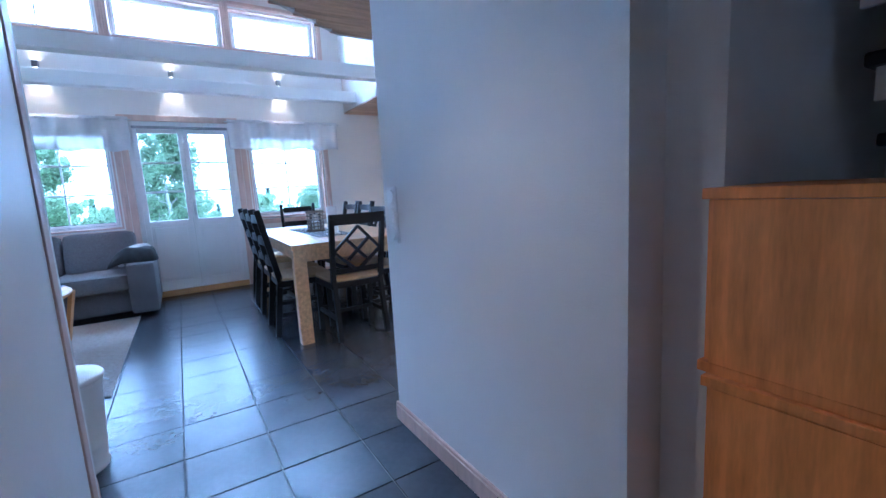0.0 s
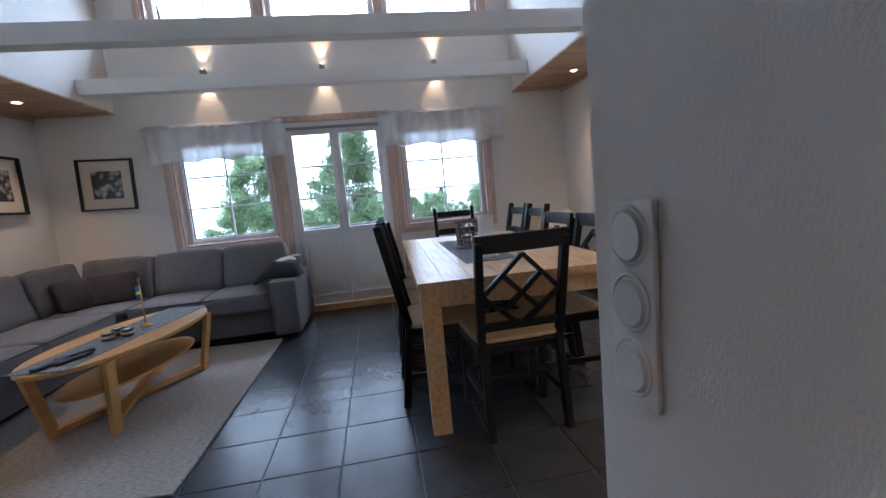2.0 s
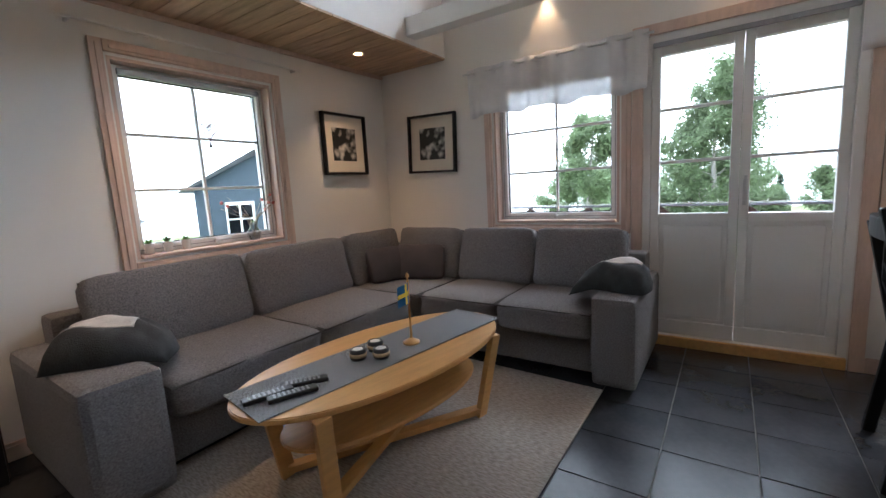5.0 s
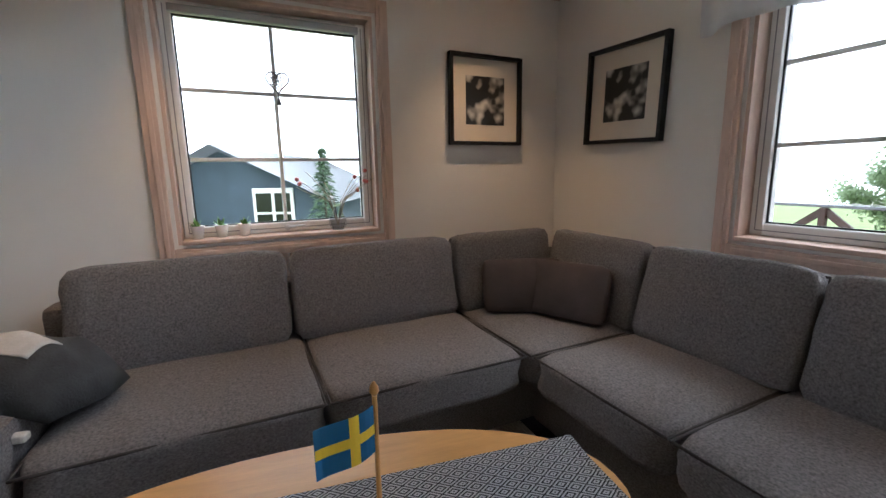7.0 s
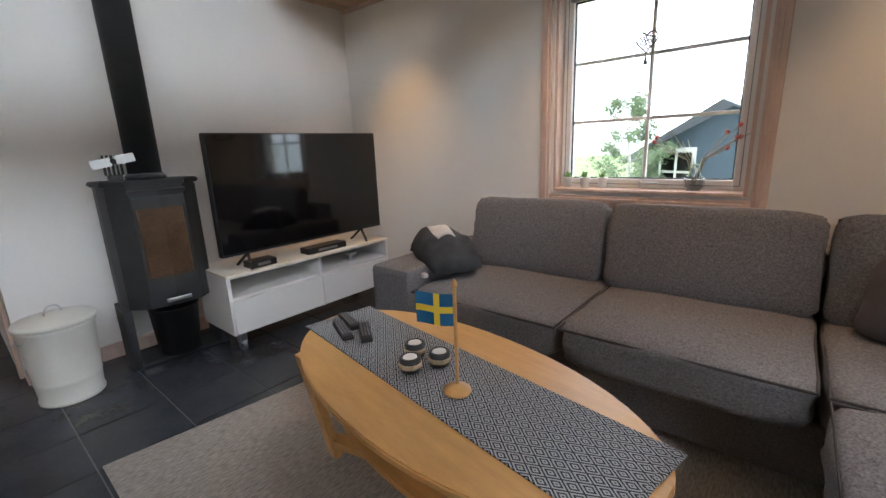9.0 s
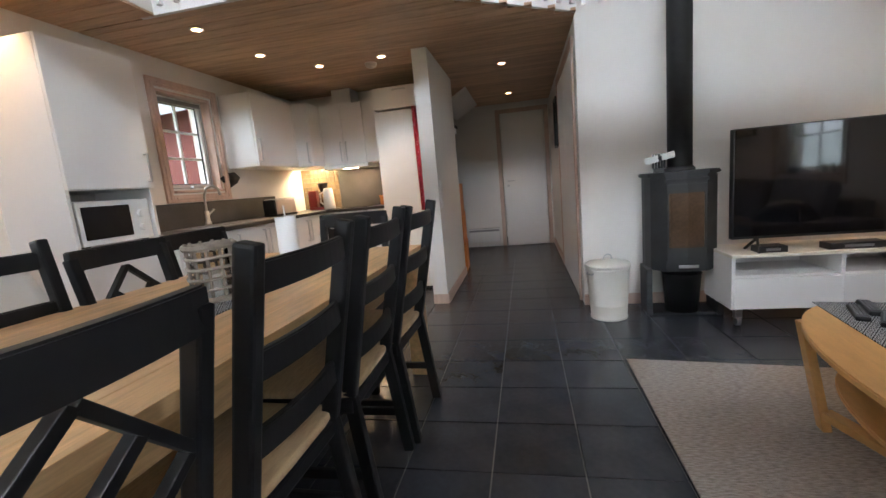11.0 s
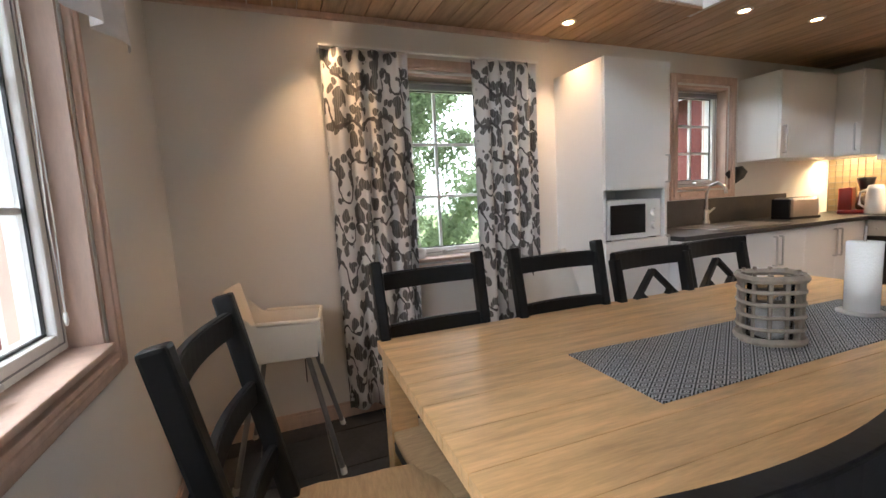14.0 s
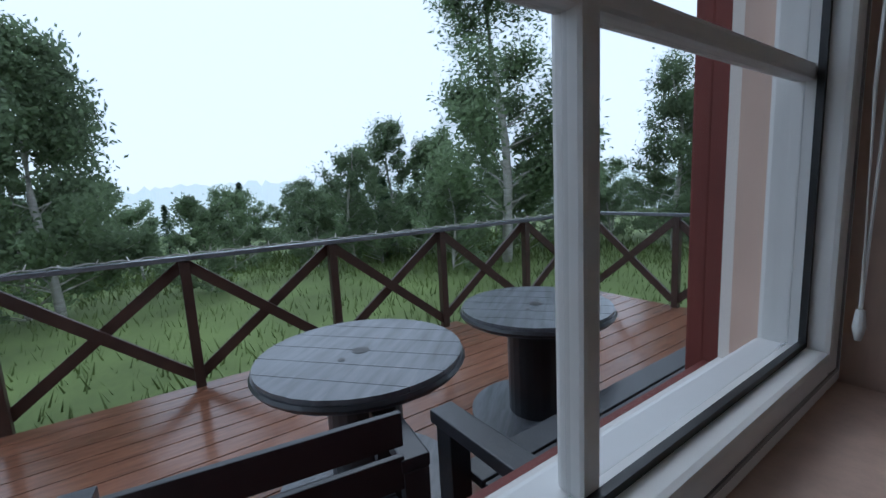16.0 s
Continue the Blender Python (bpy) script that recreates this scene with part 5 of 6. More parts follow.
def cabinet(label, x0, y0, z0, x1, y1, z1, face, doors=1, handles="low", kick=True, name="kitchen_cabinet", drawers=0):
    """A cabinet carcass with doors on its face: 'x' looks towards -x, 'y' towards +y."""
    ob = thing(name, label, "cabinet", group="kitchen cabinets")
    g = 0.02
    if face == "x":
        part("body", B(x0 + g, y0, z0, x1, y1, z1, bevel=0.001), CAB, ob)
    else:
        part("body", B(x0, y0, z0, x1, y1 - g, z1, bevel=0.001), CAB, ob)
    low = z0 + (0.1 if kick and z0 < 0.1 else 0)
    a0, a1 = (y0, y1) if face == "x" else (x0, x1)
    n = max(doors, 1)
    if drawers:
        for k in range(drawers):
            za, zb = low + (z1 - low) * k / drawers + 0.003, low + (z1 - low) * (k + 1) / drawers - 0.003
            d = part("drawer", B(*((x0 - 0.001, a0 + 0.003, za, x0 + g - 0.001, a1 - 0.003, zb) if face == "x" else (a0 + 0.003, y1 - g + 0.001, za, a1 - 0.003, y1, zb)), bevel=0.002), CAB, ob)
            c = (a0 + a1) / 2
            hb = grip(bmesh.new(), *(((x0, c - 0.06, zb - 0.035), (x0, c + 0.06, zb - 0.035), (-0.025, 0, 0)) if face == "x" else ((c - 0.06, y1, zb - 0.035), (c + 0.06, y1, zb - 0.035), (0, 0.025, 0))))
            part("handle", hb, STEEL, d, "slim steel bow handle")
        return ob
    for k in range(n):
        b0, b1 = a0 + (a1 - a0) * k / n + 0.002, a0 + (a1 - a0) * (k + 1) / n - 0.002
        d = part("door", B(*((x0 - 0.001, b0, low + 0.002, x0 + g - 0.001, b1, z1 - 0.002) if face == "x" else (b0, y1 - g + 0.001, low + 0.002, b1, y1, z1 - 0.002)), bevel=0.002), CAB, ob)
        edge = b1 - 0.03 if (k % 2 == 0 and n > 1) or handles.endswith("far") else b0 + 0.03
        h0, h1 = (low + 0.04, low + 0.24) if handles.startswith("low") else (z1 - 0.24, z1 - 0.04)
        hb = grip(bmesh.new(), *(((x0, edge, h0), (x0, edge, h1), (-0.025, 0, 0)) if face == "x" else ((edge, y1, h0), (edge, y1, h1), (0, 0.025, 0))))
        part("handle", hb, STEEL, d, "slim steel bow handle")
    return ob


cx = 4.9
tall = thing("tall_cabinet", "tall white kitchen cabinet with an open microwave niche", "cabinet")
part("side", B(cx + 0.02, -2.263, 0, XR, -2.245, 1.95), CAB, tall)
part("side", B(cx + 0.02, -2.753, 0, XR, -2.735, 1.95), CAB, tall)
part("back", B(XR - 0.02, -2.734, 0, XR - 0.001, -2.264, 1.95), CAB, tall)
for z in (0.1, 0.88, 1.2, 1.93):
    part("shelf", B(cx + 0.021, -2.734, z, XR - 0.021, -2.264, z + 0.018), CAB, tall)
for z0, z1, hz in ((0.1, 0.895, 0.75), (1.205, 1.95, 1.24)):
    d = part("door", B(cx, -2.752, z0, cx + 0.018, -2.246, z1, bevel=0.002), CAB, tall)
    part("handle", grip(bmesh.new(), (cx, -2.72, hz), (cx, -2.72, hz + 0.16), (-0.025, 0, 0)), STEEL, d, "slim steel bow handle")
mw = thing("microwave", "white microwave oven with a dark window in the niche", "microwave", pose(cx + 0.03, -2.5, 0.899))
part("body", B(0.0, -0.215, 0.008, 0.36, 0.215, 0.245, bevel=0.008), PORCELAIN, mw)
part("window", B(-0.006, -0.08, 0.04, 0.0, 0.195, 0.215, bevel=0.004), SCREEN, mw, "dark glass door window")
for z in (0.08, 0.16):
    part("dial", CYL((0, -0.15, z), (-0.018, -0.15, z), 0.024, 0.021), PORCELAIN, mw)
for y in (-0.18, 0.18):
    part("foot", B(0.02, y - 0.015, 0, 0.34, y + 0.015, 0.008), PLASTIC, mw)
for y0, y1, l in ((-3.35, -2.756, "white base cabinet beside the tall cabinet"), (-4.0, -3.352, "white base cabinet under the sink"), (-4.77, -4.002, "white base cabinet in the kitchen corner run")):
    cabinet(l, 4.82, y0, 0, XR - 0.002, y1, 0.868, "x", 2 if y1 - y0 > 0.62 else 1, "high")
cabinet("white drawer cabinet beside the fridge", 4.105, -5.345, 0, 4.34, -4.78, 0.868, "y", drawers=4)
oven = thing("oven", "built-in steel and black glass oven under the hob", "oven")
part("body", B(4.345, -5.345, 0.1, 4.815, -4.80, 0.868), PLASTIC, oven)
part("panel", B(4.347, -4.80, 0.745, 4.813, -4.78, 0.866, bevel=0.002), STEEL, oven, "steel control panel")
part("door", B(4.347, -4.80, 0.2, 4.813, -4.775, 0.74, bevel=0.003), SCREEN, oven, "black glass oven door")
part("handle", grip(bmesh.new(), (4.4, -4.775, 0.7), (4.76, -4.775, 0.7), (0, 0.03, 0)), STEEL, oven)
for k in range(5):
    part("knob", CYL((4.4 + 0.09 * k, -4.78, 0.8), (4.4 + 0.09 * k, -4.762, 0.8), 0.016), STEEL, oven)
bm = bmesh.new()
box(bm, 4.80, -4.77, 0.87, XR - 0.001, -2.756, 0.9, bevel=0.003)
box(bm, 4.104, -5.347, 0.87, XR - 0.001, -4.771, 0.9, bevel=0.003)
solid("worktop", bm, WORKTOP, "dark speckled corner worktop", "worktop")
solid("hob", B(4.35, -5.3, 0.9005, 4.81, -4.85, 0.906, bevel=0.002), SCREEN, "black ceramic hob set in the worktop", "hob")
fr = thing("fridge_freezer", "tall white fridge freezer in a cabinet housing", "fridge")
part("body", B(3.545, -5.345, 0.03, 4.098, -4.70, 1.83), PORCELAIN, fr)
part("fridge_door", B(3.55, -4.70, 0.76, 4.094, -4.65, 1.82, bevel=0.006), PORCELAIN, fr)
part("freezer_door", B(3.55, -4.70, 0.05, 4.094, -4.65, 0.752, bevel=0.006), PORCELAIN, fr)
part("plinth", B(3.62, -4.73, 0, 4.09, -4.701, 0.03), PLASTIC, fr)
cabinet("white wall cabinet above the fridge", 3.545, -5.345, 1.84, 4.098, -4.65, 2.05, "y", drawers=1)
for x0, x1, n in ((4.102, 4.36, 1), (4.362, 4.86, 2)):
    cabinet("white wall cabinet above the worktop", x0, -5.347, 1.38, x1, -5.02, 2.03, "y", n, "low", False)
cabinet("white corner wall cabinet", 4.862, -5.347, 1.38, XR - 0.002, -4.75, 2.03, "y", 1, "low", False)
cabinet("white wall cabinet beside the kitchen window", 5.03, -4.745, 1.38, XR - 0.002, -4.05, 2.03, "x", 1, "lowfar", False)
hood = thing("cooker_hood", "slim white cooker hood under the wall cabinets", "cooker hood")
part("body", B(4.34, -5.345, 1.335, 4.86, -4.98, 1.378, bevel=0.006), PORCELAIN, hood)
part("lamp", B(4.5, -5.1, 1.331, 4.65, -5.03, 1.335), LAMPGLOW, hood, "lit hood lamp")
part("duct", B(4.5, -5.34, 2.031, 4.72, -5.1, 2.199), WHITE, hood, "white boxed duct")
light("hood_light", "AREA", look((4.6, -5.1, 1.325), (4.6, -5.15, 0)), 3, WARM, w=0.3, h=0.08)
light("counter_light", "AREA", look((5.1, -5.15, 1.365), (5.1, -5.3, 0.9)), 4, (1, 0.75, 0.4), w=0.4, h=0.05)
structure("backsplash_back", B(4.102, -5.349, 0.901, 4.86, -5.336, 1.379), SPLASH, "dark slate backsplash")
structure("backsplash_side", B(XR - 0.014, -4.7, 0.901, XR - 0.001, -2.76, 1.1), SPLASH, "dark slate backsplash")
mosaic = tagged(new("mosaic_tiles"), "brown glass mosaic backsplash in the kitchen corner", "backsplash", kind="structure")
me = mesh("tile", B(-0.0245, 0, -0.0245, 0.0245, 0.008, 0.0245, bevel=0.002), MOSAIC)
part("grout", B(4.861, -5.349, 0.901, XR - 0.001, -5.343, 1.379), GROUT, mosaic)
for i in range(9):
    for j in range(9):
        o = new("tile", me)
        o.parent = mosaic
        o.matrix_basis = pose(4.89 + 0.053 * i, -5.342, 0.93 + 0.053 * j)
sink = thing("sink", "steel inset sink with drainer", "sink")
part("rim", B(4.88, -3.95, 0.9005, 5.26, -3.2, 0.906, bevel=0.002), STEEL, sink)
part("basin", B(4.93, -3.55, 0.9065, 5.2, -3.25, 0.909, bevel=0.001), GREY, sink)
tap = thing("kitchen_tap", "tall curved chrome kitchen tap", "tap", pose(5.24, -3.55, 0.9005))
part("base", lathe([(0.026, 0.006), (0.026, 0.03), (0.018, 0.04), (0.018, 0.12)], 16), STEEL, tap, "", True)
part("spout", tube([(0, 0, 0.1), (0, 0, 0.24), (-0.03, 0, 0.3), (-0.09, 0, 0.32), (-0.14, 0, 0.29), (-0.15, 0, 0.24)], 0.011, 10), STEEL, tap, "", True)
part("lever", BAR((0, 0.0, 0.08), (0.0, -0.09, 0.13), 0.012, 0.012, 0.003), STEEL, tap)
toaster = thing("toaster", "steel and black two-slice toaster", "toaster", pose(5.1, -4.4, 0.9005, 0, 0, 80))
part("body", B(-0.14, -0.08, 0.01, 0.14, 0.08, 0.17, bevel=0.02), STEEL, toaster)
part("base", B(-0.145, -0.085, 0, 0.145, 0.085, 0.02, bevel=0.004), PLASTIC, toaster)
part("end_cap", B(0.14, -0.075, 0.02, 0.155, 0.075, 0.16, bevel=0.005), PLASTIC, toaster)
for y in (-0.03, 0.03):
    part("slot", B(-0.1, y - 0.011, 0.1695, 0.1, y + 0.011, 0.1715), PLASTIC, toaster)
coffee_m = thing("coffee_maker", "red and black coffee maker with a glass jug", "coffee maker", pose(5.02, -5.1, 0.9005, 0, 0, 15))
part("base", B(-0.13, -0.09, 0, 0.11, 0.09, 0.03, bevel=0.006), REDPLASTIC, coffee_m)
part("tank", B(0.02, -0.08, 0.03, 0.11, 0.08, 0.22, bevel=0.008), REDPLASTIC, coffee_m)
part("filter", lathe([(0.035, 0.2), (0.06, 0.29), (0.062, 0.3), (0.01, 0.305)], 18), PLASTIC, coffee_m, "", True, pose(-0.05, 0, 0))
part("jug", lathe([(0.05, 0.031), (0.062, 0.06), (0.05, 0.14), (0.042, 0.15)], 18), STOVEGLASS, coffee_m, "dark glass jug", True, pose(-0.05, 0, 0))
ket = thing("kettle", "white upright electric kettle", "kettle", pose(4.86, -5.0, 0.9005))
part("body", lathe([(0.06, 0), (0.065, 0.02), (0.055, 0.2), (0.045, 0.235), (0.01, 0.24)], 20), PORCELAIN, ket, "", True)
part("handle", tube([(0.05, 0, 0.2), (0.1, 0, 0.18), (0.1, 0, 0.08), (0.058, 0, 0.05)], 0.01), PORCELAIN, ket)
box_ = thing("wooden_box", "small brown wooden box on the worktop", "box", pose(4.2, -5.1, 0.9005))
part("body", B(-0.07, -0.05, 0, 0.07, 0.05, 0.09, bevel=0.003), PINE, box_)
part("lid", B(-0.073, -0.053, 0.09, 0.073, 0.053, 0.105, bevel=0.003), PINE, box_)
solid("oven_mitt", outline([(-0.07, 0.0), (-0.02, -0.12), (0.03, -0.17), (0.08, -0.1), (0.07, 0.02), (0.02, 0.1)], 0, 0.02, 0.006), PLASTIC, "black oven mitt hanging beside the window", "oven mitt", pose(XR - 0.001, -4.0, 1.27, 0, -90, 0), True)
solid("apron", wavy(0.12, 1.0, 0.02, 2.5, 0, 1, 40, 16), RED, "red patterned apron hanging on the fridge side", "apron", pose(3.64, -4.61, 1.83, 0, 0, 6), True)

# ---------- crates and stairs ----------


def crate(m, label):
    ob = thing("pine_crate", label, "crate", m, "stacked crates")
    for k in range(3):
        for y in (-0.16, 0.145):
            part("slat", B(-0.15 + 0.1 * k, y, 0.021, -0.07 + 0.1 * k, y + 0.015, 0.329, bevel=0.002), PINE, ob)
    for z in (0.0, 0.33):
        part("rim", B(-0.165, -0.165, z, 0.145, 0.165, z + 0.02, bevel=0.002), PINE, ob)
    part("end_board", B(-0.165, -0.144, 0.021, -0.151, 0.144, 0.329), PINE, ob)
    return ob


for k in range(3):
    crate(pose(3.58 + 0.012 * k, -5.665 + 0.01 * k, 0.351 * k, 0, 0, 3 - 2 * k), "orange-stained pine crate in a stack of three")
stair = thing("staircase", "open winding staircase with black treads and white supports", "staircase")
for k in range(10):
    x = 5.1 - 0.15 * k
    part("tread", B(x - 0.14, -7.0 + 0.06 * max(0, 4 - k), 0.2 + 0.185 * k, x + 0.14, -5.53, 0.235 + 0.185 * k, bevel=0.008), BLACK, stair, "black painted tread")
    part("riser", B(x - 0.12, -6.98, 0.12 + 0.185 * k, x - 0.105, -5.55, 0.199 + 0.185 * k), WHITE, stair, "white half riser")
for y in (-7.05,):
    part("string", BAR((5.25, y, 0.1), (3.75, y, 1.95), 0.04, 0.22, 0.004), WHITE, stair, "white stringer")
part("newel", B(5.25, -5.6, 0, 5.33, -5.52, 1.0, bevel=0.005), WHITE, stair)
structure("soffit_stair", BAR((3.62, -6.4, 2.0), (3.3, -6.4, 2.19), 1.2, 0.03), WHITE, "white sloping stair soffit above the hall")
# Unseen ceiling and side walls, added to stop daylight leaking past the hall door.
structure("ceiling_room_beyond", B(2.0, -8.3, 2.1, 3.4, -7.43, 2.16), WHITE, "unseen plain ceiling added behind the hall door to block stray daylight")
wall("wall_room_beyond_left", "y", -8.3, -7.43, 1.9, 2.0, 0, 2.2, [], "unseen plain side wall added behind the hall door to block stray daylight")
wall("wall_room_beyond_right", "y", -8.3, -7.43, 3.4, 3.5, 0, 2.2, [], "unseen plain side wall added behind the hall door to block stray daylight")
ob = thing("hall_heater", "low white panel heater on the hall end wall", "heater", pose(3.35, -7.29, 0.08))
part("panel", B(-0.25, 0, 0, 0.25, 0.05, 0.22, bevel=0.008), PORCELAIN, ob)
part("grille", B(-0.24, 0.051, 0.17, 0.24, 0.053, 0.2), GREY, ob)

# ---------- terrace ----------
ZD = -0.12
CORNER, FAR = Vector((7.70, 2.80, 0)), Vector((-1.90, 3.62, 0))
deck = tagged(new("deck"), "wet brown plank terrace deck", "deck", kind="structure")
slope = (FAR.y - CORNER.y) / (FAR.x - CORNER.x)
y = 0.27
while y < 6.2:
    ym = y + 0.07
    xe = min(8.6, CORNER.x + (ym - CORNER.y) / slope) if ym > CORNER.y else CORNER.x + 0.03
    if xe > -1.8:
        part("plank", B(-2.0, y, ZD - 0.028, xe, y + 0.138, ZD, bevel=0.003), DECK, deck)
    y += 0.145
structure("deck_frame", outline([(-2, 0.27), (7.65, 0.27), (7.65, 2.74), (-1.9, 3.56)], ZD - 0.25, ZD - 0.03), RAIL, "dark deck joists")


def fence(a, b, n, label):
    a, b = Vector(a), Vector(b)
    ob = thing("terrace_railing", label, "railing", group="terrace railings")
    d = (b - a) / n
    for k in range(n + 1):
        p = a + d * k
        part("post", BAR(p + Vector((0, 0, ZD - 0.2)), p + Vector((0, 0, 0.735)), 0.06, 0.06, 0.004), RAIL, ob)
        if k < n:
            q = p + d
            part("cross_bar", BAR(p + Vector((0, 0, ZD + 0.06)), q + Vector((0, 0, 0.72)), 0.028, 0.07, 0.003), RAIL, ob)
            part("cross_bar", BAR(p + Vector((0, 0.03, 0.72)), q + Vector((0, 0.03, ZD + 0.06)), 0.028, 0.07, 0.003), RAIL, ob)
    part("handrail", BAR(a + Vector((0, 0, 0.755)), b + Vector((0, 0, 0.755)), 0.07, 0.03, 0.004), GREYWOOD, ob, "pale weathered handrail")


fence(CORNER, FAR, 10, "brown wooden terrace railing with crossed bars")
fence(CORNER, (7.72, 0.98, 0), 2, "brown wooden terrace railing running back to the house")
string = thing("light_string", "thin pale string of small lights wound along the handrail", "lights")
pts = [CORNER.lerp(FAR, k / 240) + Vector((0, 0.012 * math.sin(k * 0.9), 0.781 + 0.006 * math.sin(k * 1.7))) for k in range(241)]
part("cord", tube(pts, 0.0045, 5), PALE, string)
bm = bmesh.new()
for k in range(3, 238, 4):
    a = k * 2.4
    cyl(bm, pts[k], pts[k] + Vector((0.02 * math.cos(a), 0.02 * math.sin(a), 0.022 + 0.012 * math.sin(k))), 0.005, 0.002, 5)
part("bulbs", bm, WAX, string, "small unlit bulbs")
for x, y, s in ((4.33, 1.46, 1.0), (5.29, 1.42, 0.95)):
    ob = thing("cable_spool_table", "wet grey cable spool used as a terrace table", "table", pose(x, y, ZD, 0, 0, 40 * s), "cable spool tables")
    bm = bmesh.new()
    for k in range(6):
        w = 0.4 * s
        a, b = -w + 2 * w * k / 6 + 0.002, -w + 2 * w * (k + 1) / 6 - 0.002
        pts = []
        for t in [a + (b - a) * i / 6 for i in range(7)]:
            pts.append((t, -math.sqrt(max(0, w * w - t * t))))
        for t in [b - (b - a) * i / 6 for i in range(7)]:
            pts.append((t, math.sqrt(max(0, w * w - t * t))))
        pts = [p for i, p in enumerate(pts) if (Vector(p) - Vector(pts[i - 1])).length > 1e-4]
        part("top_plank", outline(pts, 0.57, 0.62), GREYWOOD, ob)
    part("rim", tube([(0.4 * s * math.cos(a), 0.4 * s * math.sin(a), 0.59) for a in [2 * math.pi * i / 40 for i in range(41)]], 0.014, 6), DARKWOOD, ob)
    part("drum", CYL((0, 0, 0.05), (0, 0, 0.57), 0.15, seg=24), DARKWOOD, ob)
    part("foot_disc", lathe([(0.37 * s, 0.0), (0.37 * s, 0.05)], 36), GREYWOOD, ob)
    part("axle_hole", CYL((0, 0, 0.6202), (0, 0, 0.6215), 0.035), PLASTIC, ob, "dark axle hole")
    part("bolt_hole", CYL((-0.1, 0.03, 0.6202), (-0.1, 0.03, 0.6215), 0.015), PLASTIC, ob)


def bench(m, w, label):
    ob = thing("terrace_bench", label, "bench", m, "terrace benches")
    for k in range(4):
        part("seat_slat", B(-w / 2, -0.2 + 0.11 * k, 0.38, w / 2, -0.1 + 0.11 * k, 0.41, bevel=0.004), DARKWOOD, ob)
    for z in (0.5, 0.63):
        part("back_slat", B(-w / 2, -0.27, z, w / 2, -0.235, z + 0.1, bevel=0.004), DARKWOOD, ob)
    for s in (-1, 1):
        part("arm", B(s * (w / 2 + 0.03) - 0.04, -0.28, 0.55, s * (w / 2 + 0.03) + 0.04, 0.28, 0.59, bevel=0.005), DARKWOOD, ob)
        for y in (-0.25, 0.22):
            part("leg", B(s * (w / 2 + 0.03) - 0.035, y - 0.035, 0, s * (w / 2 + 0.03) + 0.035, y + 0.035, 0.55, bevel=0.004), DARKWOOD, ob)
    return ob


bench(pose(3.84, 1.05, ZD, 0, 0, -9) @ Matrix.Diagonal((1, 0.55, 0.93, 1)), 0.72, "black wooden terrace bench in front of the window")
bench(pose(5.15, 0.67, ZD), 1.52, "black slatted terrace bench along the house wall")

# ---------- house outside, neighbours, ground, trees ----------
oh = [(a - 0.02, b + 0.02, c - 0.02, d + 0.02) for a, b, c, d in gable_holes]
wall("facade_gable", "x", -0.45, XR + 0.45, 0.221, 0.25, -0.5, 3.3, oh, "red board house facade", REDWOOD)
wall("facade_left", "y", -7.6, 0.22, -0.25, -0.222, -0.5, 2.9, [(LW[0] - 0.02, LW[1] + 0.02, 0.82, 1.95)], "red board house facade", REDWOOD)
wall("facade_right", "y", -7.6, 0.22, XR + 0.222, XR + 0.25, -0.5, 2.9, [(RW[0] - 0.02, RW[1] + 0.02, 0.82, 1.95), (KW[0] - 0.02, KW[1] + 0.02, 1.16, 1.99)], "red board house facade", REDWOOD)
for i, (a, b) in enumerate((W1, W2)):
    bm = bmesh.new()
    box(bm, a - 0.12, 0.251, 0.7, a - 0.025, 0.28, 2.05, bevel=0.004)
    box(bm, b + 0.025, 0.251, 0.7, b + 0.12, 0.28, 2.05, bevel=0.004)
    structure("trim_outer_casing_%d" % i, bm, REDWOOD, "red outer window casing")
bm = bmesh.new()
N = 60
R = [0, 6, 10, 16, 24, 36, 55, 90, 150, 300]
rings = []
for r in R:
    row = []
    for k in range(N):
        a = 2 * math.pi * k / N
        x, y = 2.7 + r * math.cos(a), -2 + r * math.sin(a)
        drop = -0.5 - 0.06 * max(0, r - 12) * (1 if y > 0 else 0.3) + 0.12 * noise.noise(Vector((x * 0.3, y * 0.3, 0)))
        row.append(bm.verts.new((x, y, max(drop, -14))))
    rings.append(row)
for a, b in zip(rings[1:], rings[2:]):
    for k in range(N):
        bm.faces.new((a[k], a[(k + 1) % N], b[(k + 1) % N], b[k]))
bm.faces.new(rings[1])
bmesh.ops.delete(bm, geom=[v for v in rings[0]], context="VERTS")
structure("ground", bm, GRASS, "rough green meadow falling away from the house", True)
# Fog haze on the far hills is put in as a pale glowing colour.
HAZE_GLOW = glow("haze_glow_hills", (0.55, 0.6, 0.6), 1.5)
bm = bmesh.new()
prev = None
for k in range(721):
    a = 2 * math.pi * k / 720
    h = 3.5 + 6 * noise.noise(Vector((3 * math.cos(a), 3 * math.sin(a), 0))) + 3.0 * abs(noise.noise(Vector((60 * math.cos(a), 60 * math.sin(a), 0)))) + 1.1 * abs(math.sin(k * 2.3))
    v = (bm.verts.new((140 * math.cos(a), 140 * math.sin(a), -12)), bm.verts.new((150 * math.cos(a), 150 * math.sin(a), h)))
    if prev:
        bm.faces.new((prev[0], v[0], v[1], prev[1]))
    prev = v
solid("backdrop_hills", bm, HAZE_GLOW, "far hills backdrop with fog haze put in as a pale glow", "backdrop", kind="structure")


